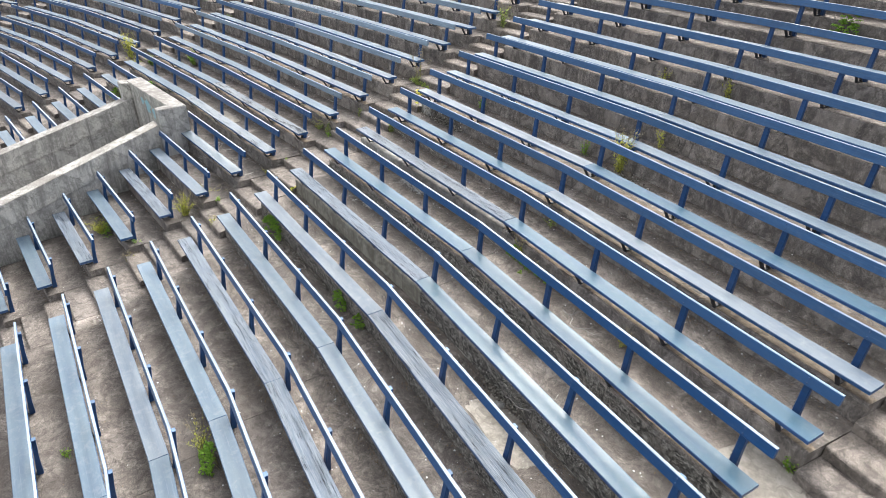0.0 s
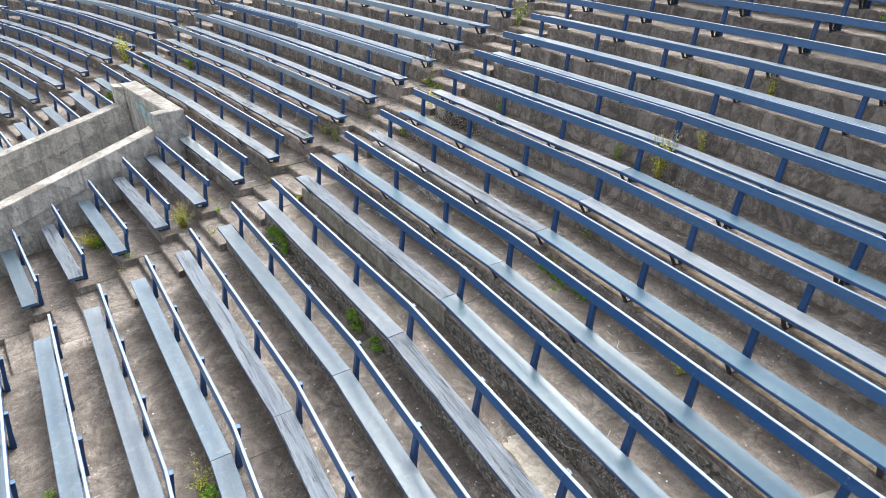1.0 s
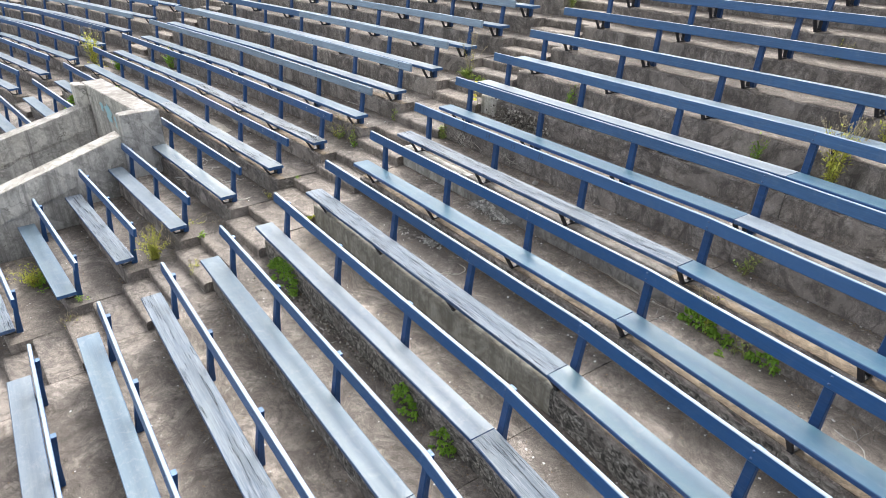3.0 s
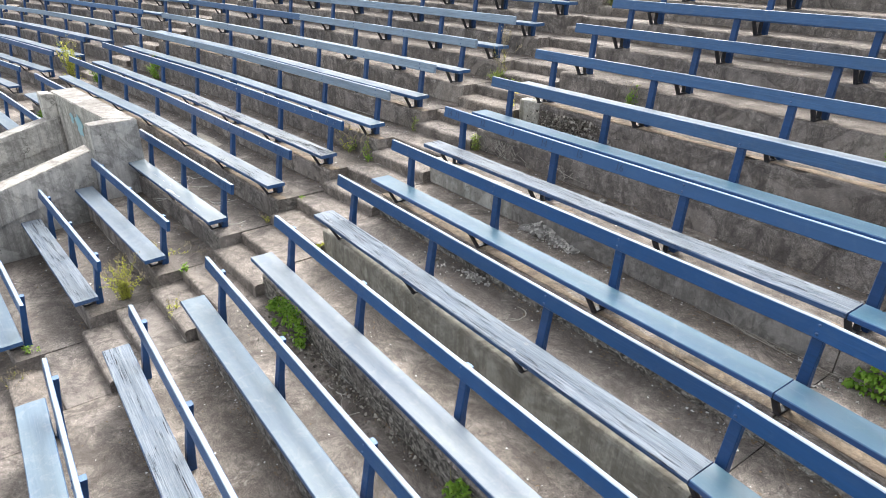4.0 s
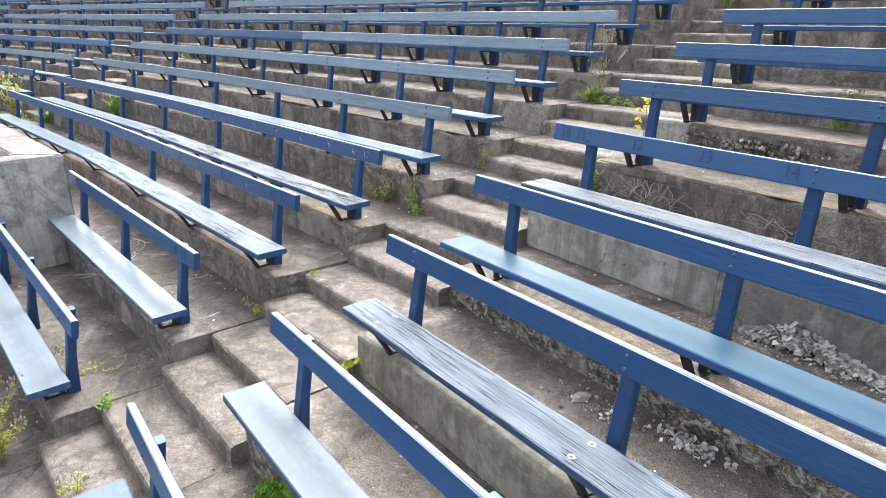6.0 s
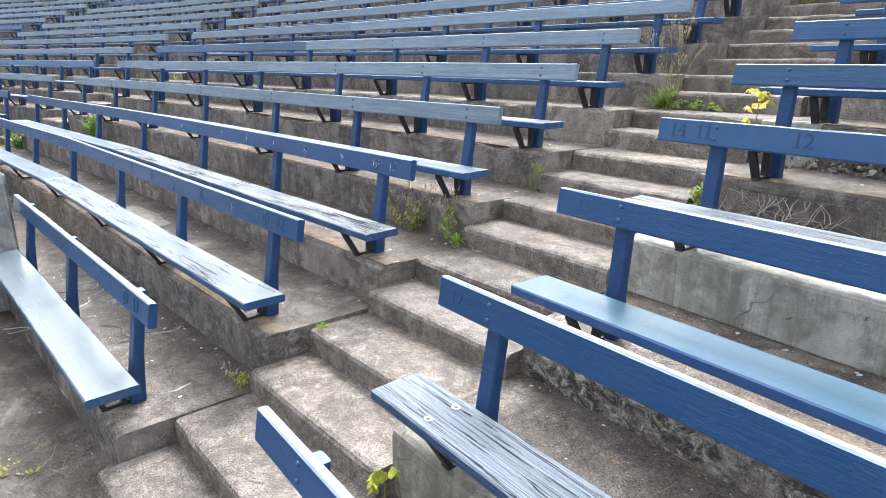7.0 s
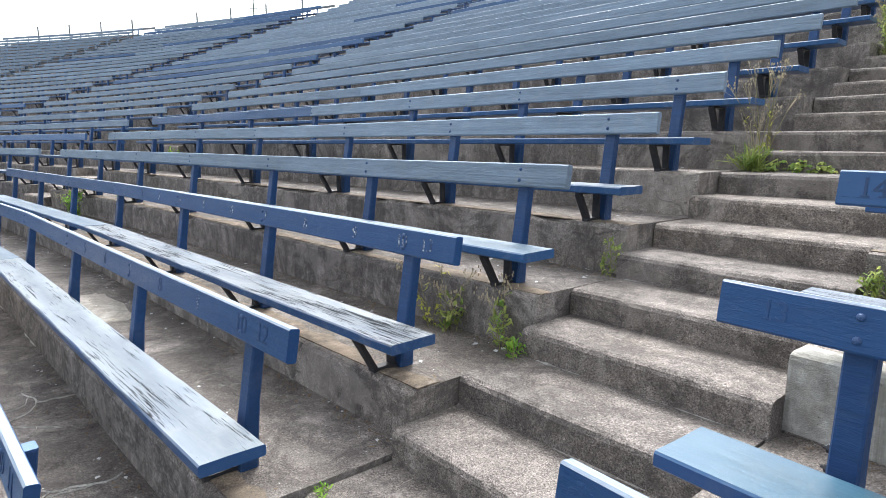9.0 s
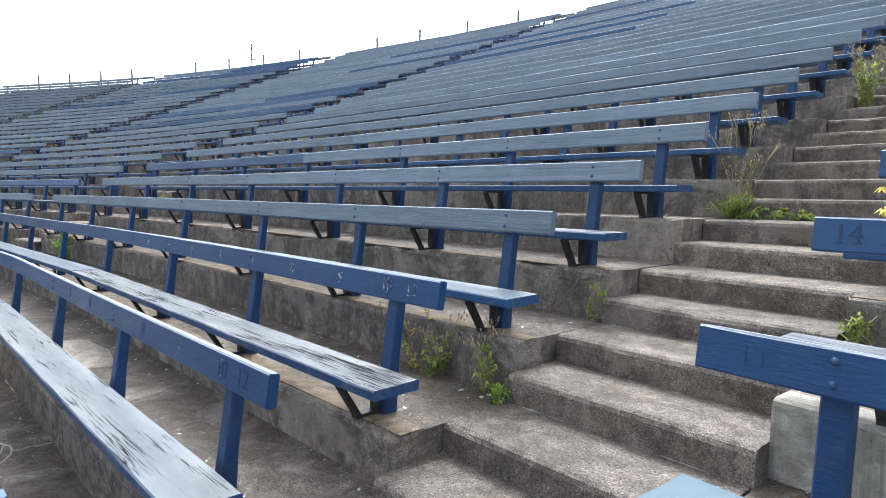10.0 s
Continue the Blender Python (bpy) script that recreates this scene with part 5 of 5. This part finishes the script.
for k in range(6, 18):
    for section in (0, 1):
        for span in bench_spans(section, k):
            for a, b, *_ in span:
                length, e, n = frame_of(a, b)
                for _ in range(int(length * (24 if k in (9, 11, 12, 13, 14) else 10))):
                    s = r.uniform(0.05, length - 0.05)
                    d = r.uniform(0.30, 0.52) if r.random() < 0.35 else NOSE + RUN - 0.02 - abs(r.gauss(0, 0.09))
                    p = Vector((a[0] + e.x * s + n.x * d, a[1] + e.y * s + n.y * d, tier_z(k) + LIFT.get((section, k), 0.0) + 0.006))
                    w, size = any_way(r, 0.3), 0.003 + 0.012 * r.random() ** 3
                    q = w.cross(Vector((0, 0, 1))).normalized()
                    m = len(v)
                    for c1, c2, up in ((-1, -0.6, 0), (0.2, -1, 0.15), (1, 0.3, 0), (-0.3, 0.9, 0.2)):
                        v.append(p + w * c1 * size + q * c2 * size + Vector((0, 0, up * size)))
                    f.append((m, m + 1, m + 2, m + 3))
tagged(new("paint_flakes", mesh_of("paint_flakes", v, f, FLAKE)), "pale paint flakes and lime crumbs on the treads", "litter", kind="stuff")


def patch(k, x0, x1, n0, n1, name, label, seed, slope=-0.15):
    """A skim of newer cement on a tread, with a ragged outline."""
    r = random.Random(seed)
    c = spot(k, (x0 + x1) / 2, (n0 + n1) / 2)
    pts = []
    for i in range(28):
        a = i * math.pi / 14
        q = r.uniform(0.86, 1.05)
        cx, cy = math.copysign(abs(math.cos(a)) ** 0.45, math.cos(a)), math.copysign(abs(math.sin(a)) ** 0.45, math.sin(a))
        pts.append((cx * (x1 - x0) / 2 * q, cy * (n1 - n0) / 2 * q))
    v = [(x, y, 0.006) for x, y in pts] + [(x * 1.03, y * 1.03, -0.004) for x, y in pts]
    f = [tuple(range(28))] + [(i, i + 28, (i + 1) % 28 + 28, (i + 1) % 28) for i in range(28)]
    ob = new(name, mesh_of(name, v, f, PATCH_CONCRETE))
    ob.matrix_basis = turned(c.x, c.y, c.z, (1, slope))
    tagged(ob, label, "patch", kind="structure")


patch(11, 7.55, 8.75, 0.34, 0.82, "cement_patch_lower", "pale cement patch on the tread", 1)
patch(13, 9.95, 10.75, 0.15, 0.84, "cement_patch_east", "pale cement patch at the end of the tier", 2)

patch(12, -3.75, -2.7, 0.20, 0.66, "cement_patch_west", "pale cement skim on the tread", 3, 0.04)


def facing(k, x0, x1, name, label, mat=None):
    """A plastered repair on the riser below tier k."""
    a, b = spot(k, x0, NOSE - 0.006), spot(k, x1, NOSE - 0.006)
    length, e, n = frame_of(a, b)
    h = tier_z(k) + LIFT.get((1, k), 0.0) - tier_z(k - 1)
    v, fc = sweep([(0, 0), (0.02, 0), (0.02, h - 0.03), (0.13, h - 0.03), (0.14, h + 0.003), (0.03, h + 0.005), (0.007, h - 0.004), (0, h - 0.02)], [length * i / 12 for i in range(13)],
                  lambda i, j, s, p: (s, p[0] + (0.03 * noise.noise((s * 6, k, 3)) if j == 4 else 0.0), p[1] + 0.002))
    ob = new(name, mesh_of(name, v, [tuple(reversed(q)) for q in fc], mat or FACED_CONCRETE))
    ob.matrix_basis = turned(a.x, a.y, tier_z(k - 1), e)
    tagged(ob, label, "repair", kind="structure")


facing(14, 1.134, 2.62, "repair_riser_near", "smooth pale cement repair on the riser, streaked with damp")
facing(14, 2.624, 5.72, "repair_riser_far", "smooth grey cement skim on the riser, worn and stained", GREY_SKIM)
facing(16, 1.135, 1.5, "repair_riser_upper", "smooth pale cement repair on the riser")
facing(12, 1.134, 5.72, "repair_riser_lower", "grey-green cement skim on the riser, stained ochre", WASHED_CONCRETE)


# ---- cracks in the treads, filled with pale lime ----
def lime_crack(k, x, n, way, length, seed):
    """A thin raised vein of lime that wanders over the tread, with short side branches."""
    r = random.Random(seed)
    v, f = [], []
    at = spot(k, x, n)

    def vein(p, d, reach, thick):
        pts = [p.copy()]
        for _ in range(max(3, int(reach / 0.045))):
            d = (d + Vector((r.uniform(-0.65, 0.65), r.uniform(-0.65, 0.65), 0))).normalized()
            p = p + d * 0.045
            pts.append(p.copy())
            if thick > 0.003 and r.random() < 0.12:
                vein(p.copy(), (d + Vector((-d.y, d.x, 0)) * r.choice((-1.2, 1.2))).normalized(), reach * 0.25, thick * 0.6)
        m = len(v)
        for i, q in enumerate(pts):
            t = (pts[min(i + 1, len(pts) - 1)] - pts[max(i - 1, 0)]).normalized()
            side = Vector((-t.y, t.x, 0)) * thick * (1 - 0.6 * i / len(pts)) * r.uniform(0.6, 1.3)
            v.extend((q - side - Vector((0, 0, 0.004)), q + Vector((0, 0, 0.003)), q + side - Vector((0, 0, 0.004))))
        for i in range(len(pts) - 1):
            f.extend(((m + i * 3 + 1, m + i * 3, m + i * 3 + 3, m + i * 3 + 4), (m + i * 3 + 2, m + i * 3 + 1, m + i * 3 + 4, m + i * 3 + 5)))

    vein(Vector((0, 0, 0.004)), Vector((*way, 0)).normalized(), length, 0.006)
    ob = new("lime_crack", mesh_of("lime_crack", v, f, LIME))
    ob.matrix_basis = Matrix.Translation(at)
    tagged(ob, "pale lime-filled crack wandering across the concrete tread", "crack", kind="structure")


for k, x, n, way, length, seed in ((11, -2.45, 0.62, (1.0, 0.1), 1.4, 3), (11, -1.05, 0.80, (1.0, -0.3), 0.7, 7), (10, -0.55, 0.70, (0.7, -0.3), 0.35, 11),
                                   (11, -0.25, 0.55, (0.4, -0.8), 0.28, 13), (10, 2.9, 0.7, (0.8, -0.4), 0.5, 17), (12, 3.6, 0.74, (1.0, -0.2), 0.7, 19),
                                   (11, 7.2, 0.6, (0.8, 0.3), 0.6, 23), (13, 7.4, 0.6, (1.0, -0.1), 0.8, 29), (12, 8.3, 0.5, (0.9, -0.3), 0.7, 31)):
    lime_crack(k, x, n, way, length, seed)


# ---- dry roots on the risers ----
def roots(at, e, seed, label, width=0.4, height=0.12, count=9):
    r = random.Random(seed)
    v, f = [], []
    def strand(p, d, joints, thick):
        pts = [p.copy()]
        for _ in range(joints):
            d = (d + Vector((r.uniform(-0.7, 0.7), 0, r.uniform(-0.6, 0.55)))).normalized()
            p = p + Vector((d.x * width / 7, r.uniform(-0.006, 0.002), d.z * height / 5))
            p.y = max(-0.03, p.y)
            p.z = max(0.005, min(height, p.z))
            pts.append(p.copy())
            if thick > 0.0032 and joints > 3 and r.random() < 0.45:
                strand(p.copy(), (d + Vector((r.choice((-1, 1)), 0, r.uniform(-0.4, 0.8)))).normalized(), joints // 2, thick * 0.65)
        tube(v, f, pts, thick, thick * 0.4)

    for _ in range(count):
        strand(Vector((r.uniform(-0.3, 0.3) * width, -0.006, r.uniform(0.01, 0.5) * height)), Vector((r.uniform(-1, 1), 0, r.uniform(0.0, 1))).normalized(), 7, r.uniform(0.0028, 0.0048))
    ob = new("roots", mesh_of("roots", v, f, ROOT))
    ob.matrix_basis = turned(at.x, at.y, at.z, e)
    tagged(ob, label, "roots", kind="stuff")


roots(spot(14, 1.55, 0.85), (1, -0.08), 1, "bleached dry roots clinging to the riser", 0.40, 0.22, 20)
roots(spot(14, 2.6, 0.85), (1, -0.08), 2, "bleached dry roots clinging to the riser", 0.5, 0.16, 8)
roots(spot(13, 5.5, 0.80), (1, -0.08), 3, "bleached dry roots on the tread", 0.45, 0.05, 10)

# ---- the rim: posts and rails against the sky, and a far mast ----
def rim():
    POSTS = box_mesh("fence_post", (0.065, 0.065, 1.14), RAIL, 0.008, (-0.032, -0.032, 0))
    run, next_post = 0.0, 2.75
    z = tier_z(TOP_ROW + 1)
    last = None
    for section in sorted(SECTIONS):
        if section > 1:
            continue
        line = [Vector(corner(section, i, TOP_ROW)) + radial(section, i) * 1.35 for i in range(3)]
        if last is not None:
            run += (line[0] - last).length
        top = thing("rim_fence", pose(line[0].x, line[0].y, z), "low rail fence on thin posts along the rim", "fence", "fences of the rim")
        for a, b in zip(line, line[1:]):
            length, e, n = frame_of(a, b)
            at = turned(a.x - line[0].x, a.y - line[0].y, 0, e)
            while next_post < run + length:
                if next_post > run:
                    part("post", POSTS, top, at @ pose(next_post - run, 0, 0))
                next_post += 2.75
            part("rail", box_mesh("rail", (length + 0.05, 0.05, 0.12), RAIL, 0.006, (0, -0.1, 0.40)), top, at)
            run += length
        last = line[2]
    mast = thing("mast", pose(-54.3, 23.4, 0), "thin grey steel mast with crossbars beyond the rim", "mast")
    v, f = sweep([(0.05 * math.cos(i * 1.047), 0.05 * math.sin(i * 1.047)) for i in range(6)], [0, 18.2], lambda i, j, s, p: (p[0], p[1], s))
    part("pole", mesh_of("pole", v, f, RAIL), mast)
    for zz, w in ((16.75, 0.85), (17.52, 0.85), (17.70, 0.7)):
        part("crossbar", box_mesh("crossbar", (w, 0.06, 0.07), RAIL, 0.01, (-w / 2, -0.03, zz)), mast, pose(0, 0, 0, 0, 0, 66))


rim()
